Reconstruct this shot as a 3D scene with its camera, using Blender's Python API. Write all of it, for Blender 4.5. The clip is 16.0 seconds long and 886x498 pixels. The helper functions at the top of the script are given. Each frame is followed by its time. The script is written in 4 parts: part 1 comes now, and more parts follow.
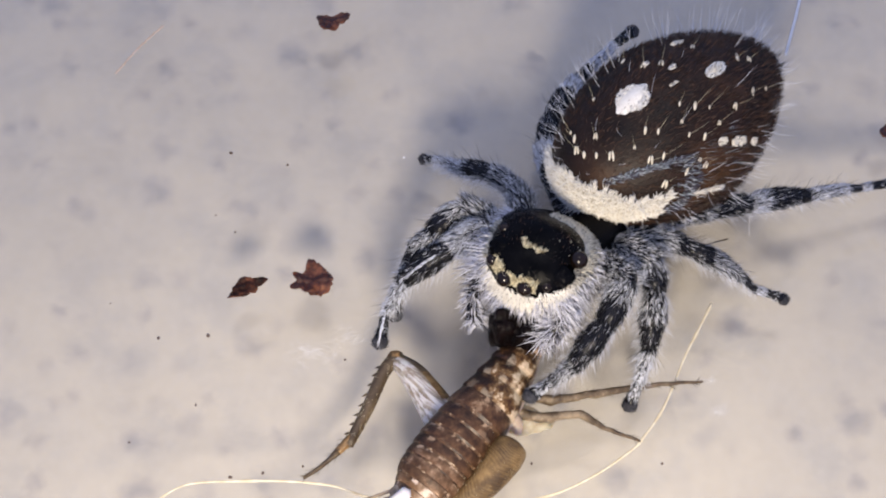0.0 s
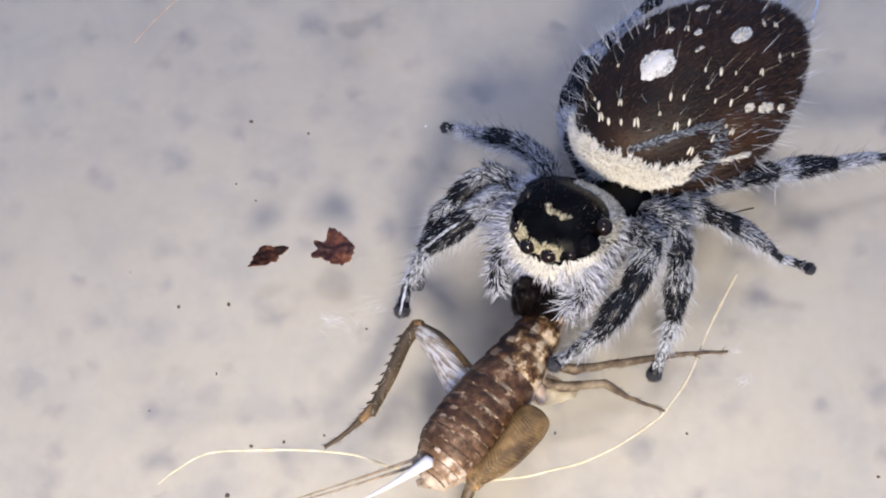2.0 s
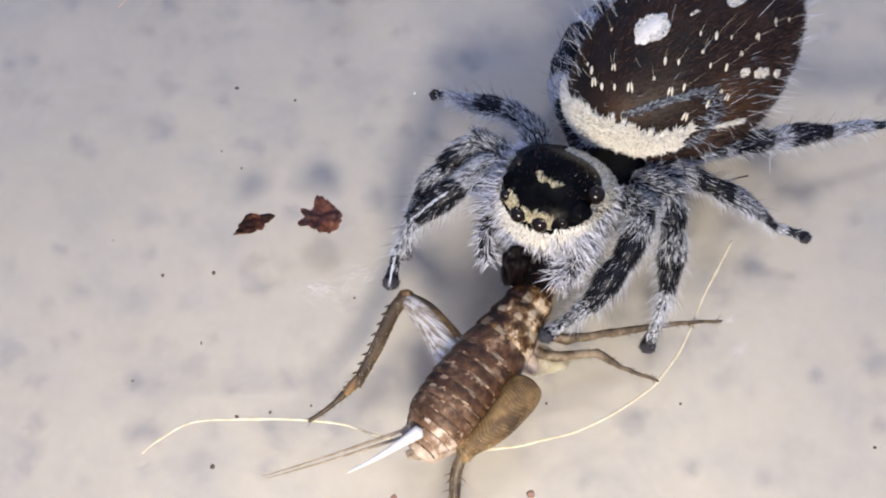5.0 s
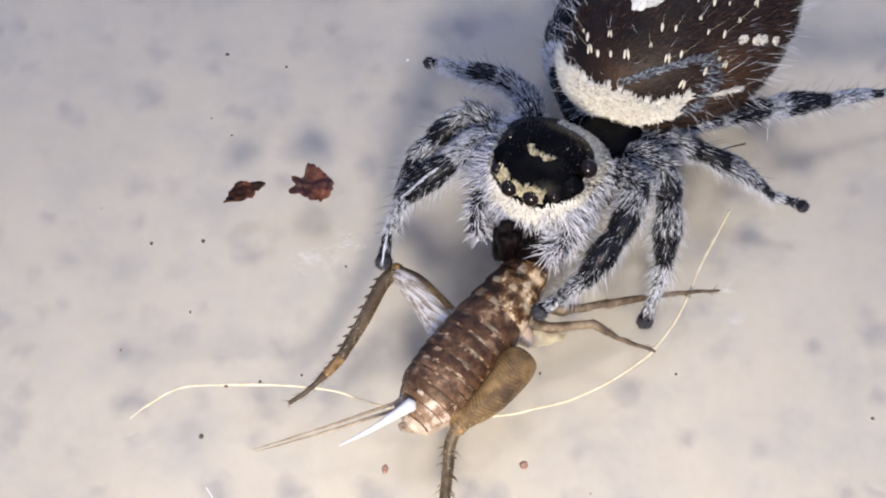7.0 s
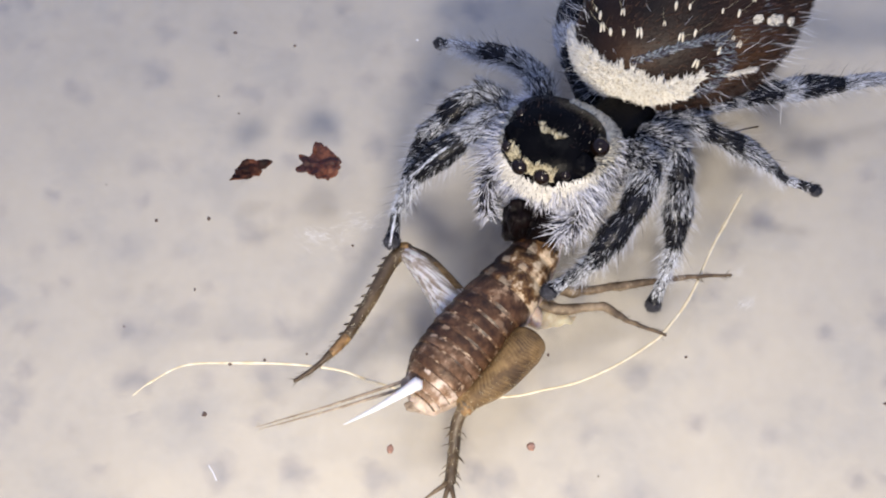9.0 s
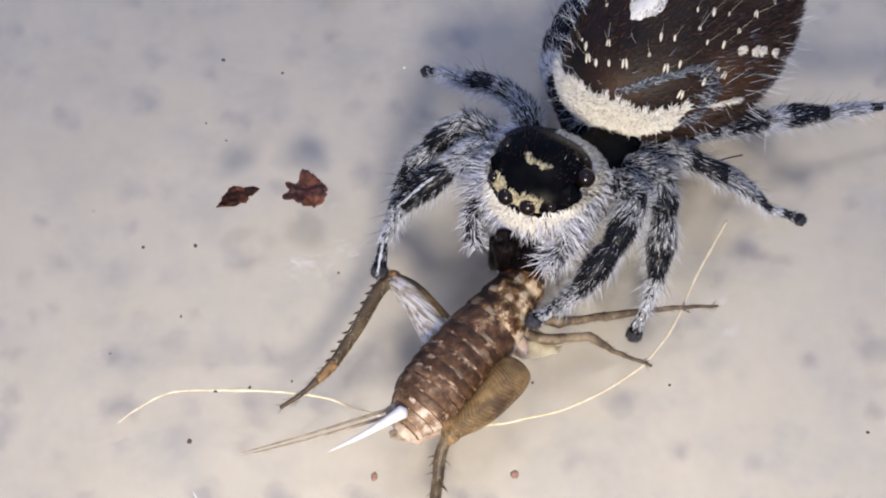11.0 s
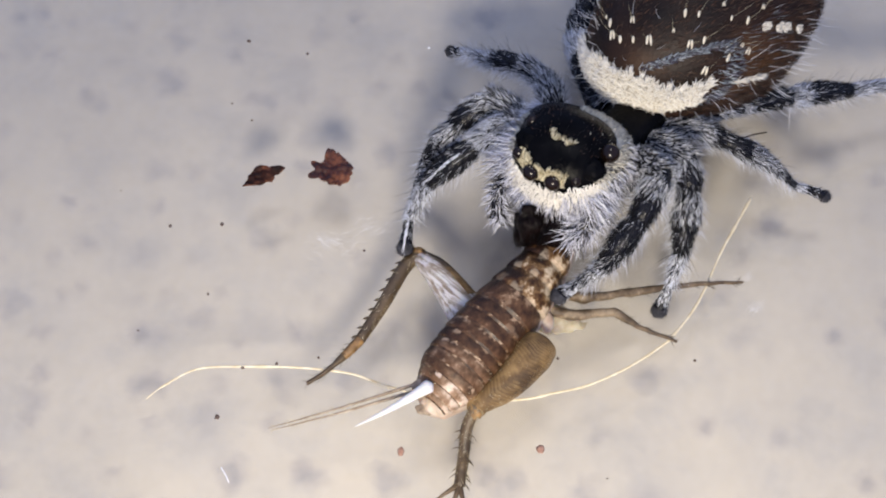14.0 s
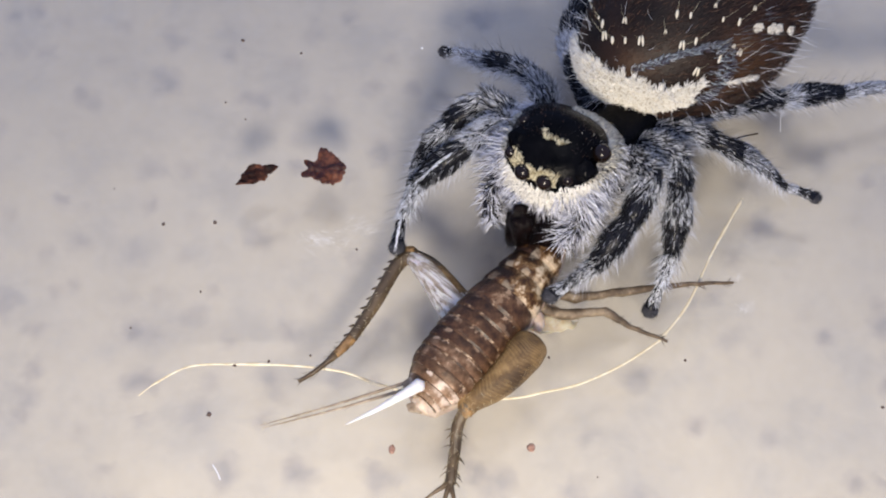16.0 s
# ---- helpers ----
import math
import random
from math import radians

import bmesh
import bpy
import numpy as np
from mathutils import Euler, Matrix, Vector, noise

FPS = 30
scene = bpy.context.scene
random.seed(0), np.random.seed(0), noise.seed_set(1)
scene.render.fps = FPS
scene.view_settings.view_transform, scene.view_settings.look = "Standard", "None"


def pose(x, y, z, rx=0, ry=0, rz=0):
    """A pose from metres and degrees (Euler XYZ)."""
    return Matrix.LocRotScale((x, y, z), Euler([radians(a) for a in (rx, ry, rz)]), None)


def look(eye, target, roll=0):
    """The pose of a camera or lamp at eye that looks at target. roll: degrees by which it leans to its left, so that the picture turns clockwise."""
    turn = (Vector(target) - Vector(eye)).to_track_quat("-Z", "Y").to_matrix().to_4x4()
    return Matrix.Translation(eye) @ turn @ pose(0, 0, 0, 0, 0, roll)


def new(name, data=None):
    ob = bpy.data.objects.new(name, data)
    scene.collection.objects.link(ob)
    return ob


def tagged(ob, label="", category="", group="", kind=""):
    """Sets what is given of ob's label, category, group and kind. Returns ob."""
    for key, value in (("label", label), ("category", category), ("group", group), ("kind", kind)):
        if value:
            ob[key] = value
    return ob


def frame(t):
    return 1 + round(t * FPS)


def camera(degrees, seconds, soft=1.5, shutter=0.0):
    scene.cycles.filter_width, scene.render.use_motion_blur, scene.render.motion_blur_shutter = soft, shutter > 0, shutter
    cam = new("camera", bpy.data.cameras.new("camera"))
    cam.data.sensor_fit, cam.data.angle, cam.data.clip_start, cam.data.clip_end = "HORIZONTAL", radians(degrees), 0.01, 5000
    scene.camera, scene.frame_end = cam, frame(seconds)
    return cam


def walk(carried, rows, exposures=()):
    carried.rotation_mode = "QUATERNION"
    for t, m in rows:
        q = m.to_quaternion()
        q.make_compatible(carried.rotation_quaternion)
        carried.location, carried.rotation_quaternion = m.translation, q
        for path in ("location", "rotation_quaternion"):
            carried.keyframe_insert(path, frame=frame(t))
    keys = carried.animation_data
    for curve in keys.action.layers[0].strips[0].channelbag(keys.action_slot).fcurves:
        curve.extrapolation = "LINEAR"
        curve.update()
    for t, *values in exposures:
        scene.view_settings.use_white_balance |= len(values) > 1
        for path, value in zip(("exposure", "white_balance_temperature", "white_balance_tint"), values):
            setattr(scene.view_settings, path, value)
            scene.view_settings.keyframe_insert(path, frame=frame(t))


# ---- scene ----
MM = 0.001
cam = camera(32, 16.0, soft=2.0)

# seconds, eye in millimetres, turn to the left, pitch and roll in degrees
PATH = [
    (0, 0.253, -23.278, 47.466, 0.580, -59.914, -0.452),
    (0.5, 0.108, -23.713, 47.215, 1.151, -59.678, -1.080),
    (1, 0.117, -23.986, 46.955, 2.537, -59.963, -2.224),
    (1.5, 0.070, -23.736, 46.775, 1.852, -59.967, -1.487),
    (2, 0.002, -23.576, 46.729, 1.720, -60.395, -1.373),
    (2.5, 0.069, -23.576, 46.147, 1.716, -60.645, -1.376),
    (3, 0.023, -23.605, 45.840, 1.205, -60.633, -0.916),
    (3.5, -0.135, -23.767, 45.668, 1.019, -60.807, -0.725),
    (4, 0.130, -23.651, 45.438, 1.773, -60.926, -1.317),
    (4.2, -0.309, -23.697, 45.704, 0.520, -60.767, -0.093),
    (6.3, 0.128, -23.800, 44.751, 0.793, -61.012, -0.638),
    (6.5, 0.056, -23.849, 44.649, 0.426, -61.239, -0.275),
    (7, 0.001, -23.773, 44.701, 0.422, -61.472, -0.054),
    (7.5, -0.200, -24.209, 44.108, 0.993, -61.580, -0.464),
    (8, -0.020, -24.052, 44.375, 0.487, -61.376, 0.318),
    (8.2, -0.067, -24.153, 44.240, 0.884, -61.316, -0.027),
    (10.3, -0.019, -24.499, 43.391, 0.659, -60.593, 0.563),
    (10.5, 0.155, -24.337, 43.541, 0.618, -60.608, 0.552),
    (11, 0.350, -24.165, 44.067, 0.746, -60.445, 0.405),
    (11.5, 0.373, -24.378, 44.549, 0.072, -60.253, 0.791),
    (12, 0.243, -24.731, 44.687, 0.921, -60.166, 0.026),
    (12.5, 0.249, -24.788, 44.588, 1.961, -60.247, -0.884),
    (13, 0.254, -24.829, 44.469, 2.192, -60.270, -1.065),
    (13.5, 0.162, -24.867, 44.051, 2.235, -60.326, -1.089),
    (14, 0.232, -24.927, 43.887, 2.329, -60.422, -1.146),
    (14.5, 0.321, -24.967, 43.899, 2.203, -60.474, -0.948),
    (15, 0.241, -25.216, 43.676, 1.681, -60.541, -0.480),
    (15.5, 0.267, -25.300, 43.706, 2.196, -60.643, -0.794),
    (16, 0.329, -25.156, 43.969, 1.941, -60.272, -0.539),
]


def eye_pose(x, y, z, yaw, pitch, roll):
    yaw, pitch = radians(yaw), radians(pitch)
    ahead = Vector((-math.sin(yaw) * math.cos(pitch), math.cos(yaw) * math.cos(pitch), math.sin(pitch)))
    eye = Vector((x, y, z)) * MM
    return look(eye, eye + ahead * 0.05, roll)


walk(cam, [(t, eye_pose(*row)) for t, *row in PATH], exposures=[
    (0, -0.06, 6800, 12), (0.4, -0.06, 6500, 10), (2, -0.04, 6500, 10), (4.2, -0.09, 6500, 10), (6.5, -0.05, 6500, 10), (8.2, -0.08, 6500, 10), (10.3, -0.16, 6500, 10), (16, -0.21, 6500, 10)])

# ---- light: a small lamp low on the near side, a lamp overhead, and the pale room around ----
world = bpy.data.worlds.new("room_light")
scene.world = world
world.use_nodes = True
world.node_tree.nodes["Background"].inputs["Color"].default_value = (0.55, 0.745, 1.41, 1)
world.node_tree.nodes["Background"].inputs["Strength"].default_value = 0.45

lamp_data = bpy.data.lights.new("lamp", "AREA")
lamp_data.shape, lamp_data.size, lamp_data.energy = "DISK", 0.0100, 0.0234
lamp_data.color = (1.0, 0.885, 0.71)
lamp = new("lamp", lamp_data)
lamp.matrix_world = look((-0.0005, -0.0340, 0.0274), (0.002, 0.002, 0.0))

over_data = bpy.data.lights.new("overhead_lamp", "AREA")
over_data.shape, over_data.size, over_data.energy = "DISK", 0.045, 0.107
over_data.color = (0.97, 0.935, 0.90)
overhead = new("overhead_lamp", over_data)
overhead.matrix_world = look((0.014, 0.036, 0.250), (0.002, 0.002, 0.0))


# ---- materials ----
def nodes_of(name):
    m = bpy.data.materials.new(name)
    m.use_nodes = True
    return m, m.node_tree, m.node_tree.nodes["Principled BSDF"]


def ramp_node(tree, stops):
    r = tree.nodes.new("ShaderNodeValToRGB")
    r.color_ramp.elements.remove(r.color_ramp.elements[1])
    for n, (p, c) in enumerate(stops):
        e = r.color_ramp.elements[0] if n == 0 else r.color_ramp.elements.new(p)
        e.position, e.color = p, (*c, 1)
    return r


def noise_node(tree, scale, detail=4.0, rough=0.55, stretch=None):
    co = tree.nodes.new("ShaderNodeTexCoord")
    n = tree.nodes.new("ShaderNodeTexNoise")
    n.inputs["Scale"].default_value, n.inputs["Detail"].default_value, n.inputs["Roughness"].default_value = scale, detail, rough
    if stretch:
        mp = tree.nodes.new("ShaderNodeMapping")
        mp.inputs["Scale"].default_value = stretch
        tree.links.new(co.outputs["Object"], mp.inputs["Vector"])
        tree.links.new(mp.outputs["Vector"], n.inputs["Vector"])
    else:
        tree.links.new(co.outputs["Object"], n.inputs["Vector"])
    return n


def surface(name, stops, scale, rough=0.5, fine=None, bump=0.0, coat=0.0, fine_mix=0.35, see=0.0, spec=0.5, sheen=0.0):
    """Coarse noise through a ramp, multiplied by finer grain, with relief."""
    m, tree, bsdf = nodes_of(name)
    coarse = noise_node(tree, scale)
    ramp = ramp_node(tree, stops)
    tree.links.new(coarse.outputs["Fac"], ramp.inputs["Fac"])
    grain = noise_node(tree, fine or scale * 6, 5.0, 0.65)
    mix = tree.nodes.new("ShaderNodeMix")
    mix.data_type, mix.blend_type = "RGBA", "OVERLAY"
    mix.inputs["Factor"].default_value = fine_mix
    tree.links.new(ramp.outputs["Color"], mix.inputs[6])
    tree.links.new(grain.outputs["Fac"], mix.inputs[7])
    tree.links.new(mix.outputs[2], bsdf.inputs["Base Color"])
    bsdf.inputs["Roughness"].default_value = rough
    bsdf.inputs["Specular IOR Level"].default_value = spec
    bsdf.inputs["Coat Weight"].default_value = coat
    bsdf.inputs["Coat Roughness"].default_value = 0.15
    bsdf.inputs["Sheen Weight"].default_value = sheen
    if see:
        bsdf.inputs["Subsurface Weight"].default_value = see
        bsdf.inputs["Subsurface Radius"].default_value = (1.0, 0.7, 0.4)
        bsdf.inputs["Subsurface Scale"].default_value = 0.0004
    if bump:
        b = tree.nodes.new("ShaderNodeBump")
        b.inputs["Strength"].default_value, b.inputs["Distance"].default_value = bump, 0.00004
        tree.links.new(grain.outputs["Fac"], b.inputs["Height"])
        tree.links.new(b.outputs["Normal"], bsdf.inputs["Normal"])
    return m


def hair_stuff(name, stops, rough=0.45, see=0.0, spec=0.25, clump=0.0, clump_scale=2600):
    """Each hair takes its own tone from the ramp; clump draws neighbours together."""
    m, tree, bsdf = nodes_of(name)
    geo = tree.nodes.new("ShaderNodeNewGeometry")
    ramp = ramp_node(tree, stops)
    tone = geo.outputs["Random Per Island"]
    if clump:
        patch = noise_node(tree, clump_scale, 3.0, 0.6)
        shift = tree.nodes.new("ShaderNodeMath")
        shift.operation = "MULTIPLY_ADD"
        shift.inputs[1].default_value, shift.inputs[2].default_value = clump, -0.5 * clump
        tree.links.new(patch.outputs["Fac"], shift.inputs[0])
        both = tree.nodes.new("ShaderNodeMath")
        tree.links.new(tone, both.inputs[0])
        tree.links.new(shift.outputs["Value"], both.inputs[1])
        tone = both.outputs["Value"]
    tree.links.new(tone, ramp.inputs["Fac"])
    tree.links.new(ramp.outputs["Color"], bsdf.inputs["Base Color"])
    bsdf.inputs["Roughness"].default_value = rough
    bsdf.inputs["Specular IOR Level"].default_value = spec
    bsdf.inputs["Transmission Weight"].default_value = see
    return m


def clear_sheet():
    m, tree, bsdf = nodes_of("clear_plastic")
    out = tree.nodes["Material Output"]
    clear, gloss, mix = tree.nodes.new("ShaderNodeBsdfTransparent"), tree.nodes.new("ShaderNodeBsdfGlossy"), tree.nodes.new("ShaderNodeMixShader")
    fres = tree.nodes.new("ShaderNodeFresnel")
    fres.inputs["IOR"].default_value = 1.4
    gloss.inputs["Roughness"].default_value = 0.08
    tree.links.new(fres.outputs["Fac"], mix.inputs["Fac"])
    tree.links.new(clear.outputs["BSDF"], mix.inputs[1])
    tree.links.new(gloss.outputs["BSDF"], mix.inputs[2])
    tree.links.new(mix.outputs["Shader"], out.inputs["Surface"])
    tree.nodes.remove(bsdf)
    return m


def multiplied(tree, a, b, factor=1.0, blend="MULTIPLY"):
    mix = tree.nodes.new("ShaderNodeMix")
    mix.data_type, mix.blend_type = "RGBA", blend
    mix.inputs["Factor"].default_value = factor
    tree.links.new(a, mix.inputs[6])
    tree.links.new(b, mix.inputs[7])
    return mix.outputs[2]


def soft_spots(tree, scale, inner, outer, tint, few):
    """Round soft spots, one in some of the cells, each with its own strength."""
    co, warp = tree.nodes.new("ShaderNodeTexCoord"), noise_node(tree, scale * 3.0, 2.0)
    bend = tree.nodes.new("ShaderNodeVectorMath")
    bend.operation = "MULTIPLY_ADD"
    bend.inputs[1].default_value = (0.45 / scale,) * 3
    tree.links.new(warp.outputs["Color"], bend.inputs[0])
    tree.links.new(co.outputs["Object"], bend.inputs[2])
    cells = tree.nodes.new("ShaderNodeTexVoronoi")
    cells.voronoi_dimensions = "2D"
    cells.inputs["Scale"].default_value = scale
    tree.links.new(bend.outputs["Vector"], cells.inputs["Vector"])
    near = ramp_node(tree, [(inner, (1, 1, 1)), (0.5 * (inner + outer), (0.45, 0.45, 0.45)), (outer, (0, 0, 0))])
    tree.links.new(cells.outputs["Distance"], near.inputs["Fac"])
    some = ramp_node(tree, [(few, (0, 0, 0)), (1.0, (1, 1, 1))])
    tree.links.new(cells.outputs["Color"], some.inputs["Fac"])
    amount = multiplied(tree, near.outputs["Color"], some.outputs["Color"])
    mix = tree.nodes.new("ShaderNodeMix")
    mix.data_type = "RGBA"
    tree.links.new(amount, mix.inputs["Factor"])
    mix.inputs[6].default_value, mix.inputs[7].default_value = (1, 1, 1, 1), (*tint, 1)
    return mix.outputs[2]


def board():
    """Pale beige board with warm and cool clouds and small round grey spots."""
    m, tree, bsdf = nodes_of("pale_board")
    big, mid, small = noise_node(tree, 150, 3.0), noise_node(tree, 430, 4.0, 0.6), noise_node(tree, 2600, 6.0, 0.7)
    ramp = ramp_node(tree, [(0.30, (0.555, 0.53, 0.498)), (0.5, (0.605, 0.575, 0.533)), (0.72, (0.65, 0.615, 0.562))])
    tree.links.new(big.outputs["Fac"], ramp.inputs["Fac"])
    cloud = ramp_node(tree, [(0.34, (0.87, 0.885, 0.925)), (0.50, (0.99, 0.985, 0.98)), (0.66, (1.03, 1.015, 0.985))])
    tree.links.new(mid.outputs["Fac"], cloud.inputs["Fac"])
    tone = multiplied(tree, ramp.outputs["Color"], cloud.outputs["Color"], 0.8)
    tone = multiplied(tree, tone, soft_spots(tree, 330, 0.05, 0.25, (0.60, 0.62, 0.73), 0.22))
    tone = multiplied(tree, tone, soft_spots(tree, 610, 0.05, 0.30, (0.72, 0.72, 0.79), 0.35))
    tone = multiplied(tree, tone, small.outputs["Fac"], 0.13, "OVERLAY")
    tree.links.new(tone, bsdf.inputs["Base Color"])
    bsdf.inputs["Roughness"].default_value = 0.7
    return m


BOARD, SHEET = board(), clear_sheet()
CHITIN = surface("black_chitin", [(0.3, (0.0012, 0.0012, 0.0016)), (0.7, (0.004, 0.004, 0.005))], 1500, 0.16, 9000, 0.5, spec=0.06)
LEG = surface("leg_chitin", [(0.3, (0.004, 0.004, 0.006)), (0.7, (0.014, 0.014, 0.019))], 2500, 0.22, 9000, 0.6, spec=0.32)
JAW = surface("jaw_chitin", [(0.3, (0.002, 0.0015, 0.0015)), (0.7, (0.008, 0.004, 0.004))], 2500, 0.34, 9000, 0.8, spec=0.08)
SNOW = surface("white_scale", [(0.3, (0.88, 0.84, 0.77)), (0.7, (0.96, 0.93, 0.87))], 6000, 0.5, 16000, 0.6, fine_mix=0.15)
EYE = surface("eye_lens", [(0.3, (0.004, 0.0025, 0.002)), (0.7, (0.016, 0.008, 0.005))], 2000, 0.20, 9000, 0.0, spec=0.4)
VELVET = surface("abdomen_skin", [(0.34, (0.006, 0.004, 0.003)), (0.5, (0.024, 0.012, 0.007)), (0.68, (0.080, 0.038, 0.016))], 260, 0.42, 9000, 0.6, spec=0.25)
GREY_HAIR = hair_stuff("grey_hair", [(0.0, (0.006, 0.006, 0.008)), (0.43, (0.010, 0.011, 0.017)), (0.50, (0.56, 0.60, 0.74)), (0.72, (0.93, 0.95, 1.0))], 0.32, spec=0.6, clump=1.5)
BLACK_HAIR = hair_stuff("black_hair", [(0.0, (0.003, 0.003, 0.004)), (0.93, (0.008, 0.008, 0.011)), (0.97, (0.30, 0.30, 0.34)), (1.0, (0.75, 0.75, 0.8))], clump=0.25)
WHITE_HAIR = hair_stuff("white_hair", [(0.0, (0.44, 0.46, 0.55)), (0.25, (0.76, 0.79, 0.90)), (1.0, (0.90, 0.93, 1.0))], 0.32, spec=0.6)
CREAM_HAIR = hair_stuff("cream_hair", [(0.0, (0.66, 0.59, 0.48)), (0.3, (0.88, 0.83, 0.73)), (1.0, (0.96, 0.94, 0.88))])
BAND_HAIR = hair_stuff("band_scale", [(0.0, (0.50, 0.45, 0.37)), (0.12, (0.78, 0.73, 0.64)), (0.3, (0.94, 0.91, 0.84)), (1.0, (0.98, 0.97, 0.94))], clump=0.5, clump_scale=7000)
FACE_HAIR = hair_stuff("face_hair", [(0.0, (0.015, 0.014, 0.018)), (0.16, (0.05, 0.045, 0.055)), (0.26, (0.52, 0.52, 0.61)), (0.55, (0.82, 0.83, 0.93)), (1.0, (0.94, 0.95, 1.0))], 0.32, spec=0.6, clump=0.9)
SNOW_HAIR = hair_stuff("snow_hair", [(0.0, (0.80, 0.76, 0.70)), (0.3, (0.93, 0.90, 0.84)), (1.0, (0.97, 0.95, 0.90))])
DULL_HAIR = hair_stuff("dull_cream_hair", [(0.0, (0.05, 0.045, 0.04)), (0.10, (0.12, 0.11, 0.09)), (0.20, (0.58, 0.53, 0.43)), (1.0, (0.90, 0.86, 0.73))], clump=0.9)
TAN_HAIR = hair_stuff("tan_hair", [(0.0, (0.16, 0.12, 0.06)), (0.35, (0.58, 0.51, 0.33)), (1.0, (0.90, 0.84, 0.63))], clump=0.45, clump_scale=6000)
PAD = surface("foot_pad", [(0.3, (0.022, 0.022, 0.028)), (0.7, (0.075, 0.075, 0.09))], 5000, 0.75, 14000, 0.8, spec=0.3)
SHEEN_HAIR = hair_stuff("silvery_hair", [(0.0, (0.03, 0.025, 0.035)), (0.45, (0.09, 0.08, 0.12)), (0.6, (0.24, 0.29, 0.34)), (0.85, (0.46, 0.54, 0.58)), (1.0, (0.70, 0.72, 0.80))], 0.3, spec=0.7)
BROWN_HAIR = hair_stuff("brown_hair", [(0.0, (0.006, 0.004, 0.003)), (0.5, (0.030, 0.016, 0.010)), (1.0, (0.14, 0.070, 0.040))], 0.36, spec=0.4)


def tergite_skin(name, dark, middle, light, pale, lean, spots, reach, scale, late=0.0, sharp=1.0):
    """Brown plates with rows of pale marks; u runs across the back, v counts the plates."""
    m, tree, bsdf = nodes_of(name)
    uv = tree.nodes.new("ShaderNodeTexCoord").outputs["UV"]
    coarse, grain = noise_node(tree, scale, 4.0, 0.6), noise_node(tree, 12000, 4.0, 0.65)
    parts = tree.nodes.new("ShaderNodeSeparateXYZ")
    tree.links.new(uv, parts.inputs["Vector"])
    across = tree.nodes.new("ShaderNodeMath")
    across.operation = "MULTIPLY_ADD"
    across.inputs[1].default_value = lean
    tree.links.new(parts.outputs["X"], across.inputs[0])
    tree.links.new(coarse.outputs["Fac"], across.inputs[2])
    ramp = ramp_node(tree, [(0.56 + late + k * sharp, c) for k, c in ((-0.20, dark), (-0.04, middle), (0.10, light), (0.24, pale))])
    tree.links.new(across.outputs["Value"], ramp.inputs["Fac"])
    within = tree.nodes.new("ShaderNodeMath")
    within.operation = "FRACT"
    tree.links.new(parts.outputs["Y"], within.inputs[0])
    bands = ramp_node(tree, [(0.0, (0.62, 0.60, 0.58)), (0.45, (0.95, 0.95, 0.95)), (0.85, (1.25, 1.18, 1.12)), (1.0, (0.8, 0.75, 0.7))])
    tree.links.new(within.outputs["Value"], bands.inputs["Fac"])
    tone = multiplied(tree, ramp.outputs["Color"], bands.outputs["Color"])
    tone = multiplied(tree, tone, grain.outputs["Fac"], 0.4, "OVERLAY")
    mp, jitter = tree.nodes.new("ShaderNodeMapping"), tree.nodes.new("ShaderNodeVectorMath")
    mp.inputs["Scale"].default_value = (spots, 1.0, 1.0)
    jitter.operation = "MULTIPLY_ADD"
    jitter.inputs[1].default_value = (0.10, 0.55, 0.0)
    tree.links.new(noise_node(tree, 5200, 2.0).outputs["Color"], jitter.inputs[0])
    tree.links.new(uv, jitter.inputs[2])
    tree.links.new(jitter.outputs["Vector"], mp.inputs["Vector"])
    cells = tree.nodes.new("ShaderNodeTexVoronoi")
    cells.voronoi_dimensions, cells.distance = "2D", "CHEBYCHEV"
    cells.inputs["Scale"].default_value, cells.inputs["Randomness"].default_value = 1.0, 0.55
    tree.links.new(mp.outputs["Vector"], cells.inputs["Vector"])
    near = ramp_node(tree, [(reach * 0.6, (1, 1, 1)), (reach, (0, 0, 0))])
    tree.links.new(cells.outputs["Distance"], near.inputs["Fac"])
    some = ramp_node(tree, [(0.32, (0, 0, 0)), (0.75, (0.85, 0.85, 0.85))])
    tree.links.new(cells.outputs["Color"], some.inputs["Fac"])
    mix = tree.nodes.new("ShaderNodeMix")
    mix.data_type = "RGBA"
    tree.links.new(multiplied(tree, near.outputs["Color"], some.outputs["Color"]), mix.inputs["Factor"])
    tree.links.new(tone, mix.inputs[6])
    mix.inputs[7].default_value = (*pale, 1)
    tree.links.new(mix.outputs[2], bsdf.inputs["Base Color"])
    bsdf.inputs["Roughness"].default_value = 0.45
    bsdf.inputs["Specular IOR Level"].default_value = 0.35
    bump = tree.nodes.new("ShaderNodeBump")
    bump.inputs["Strength"].default_value, bump.inputs["Distance"].default_value = 0.6, 0.00004
    tree.links.new(grain.outputs["Fac"], bump.inputs["Height"])
    tree.links.new(bump.outputs["Normal"], bsdf.inputs["Normal"])
    return m


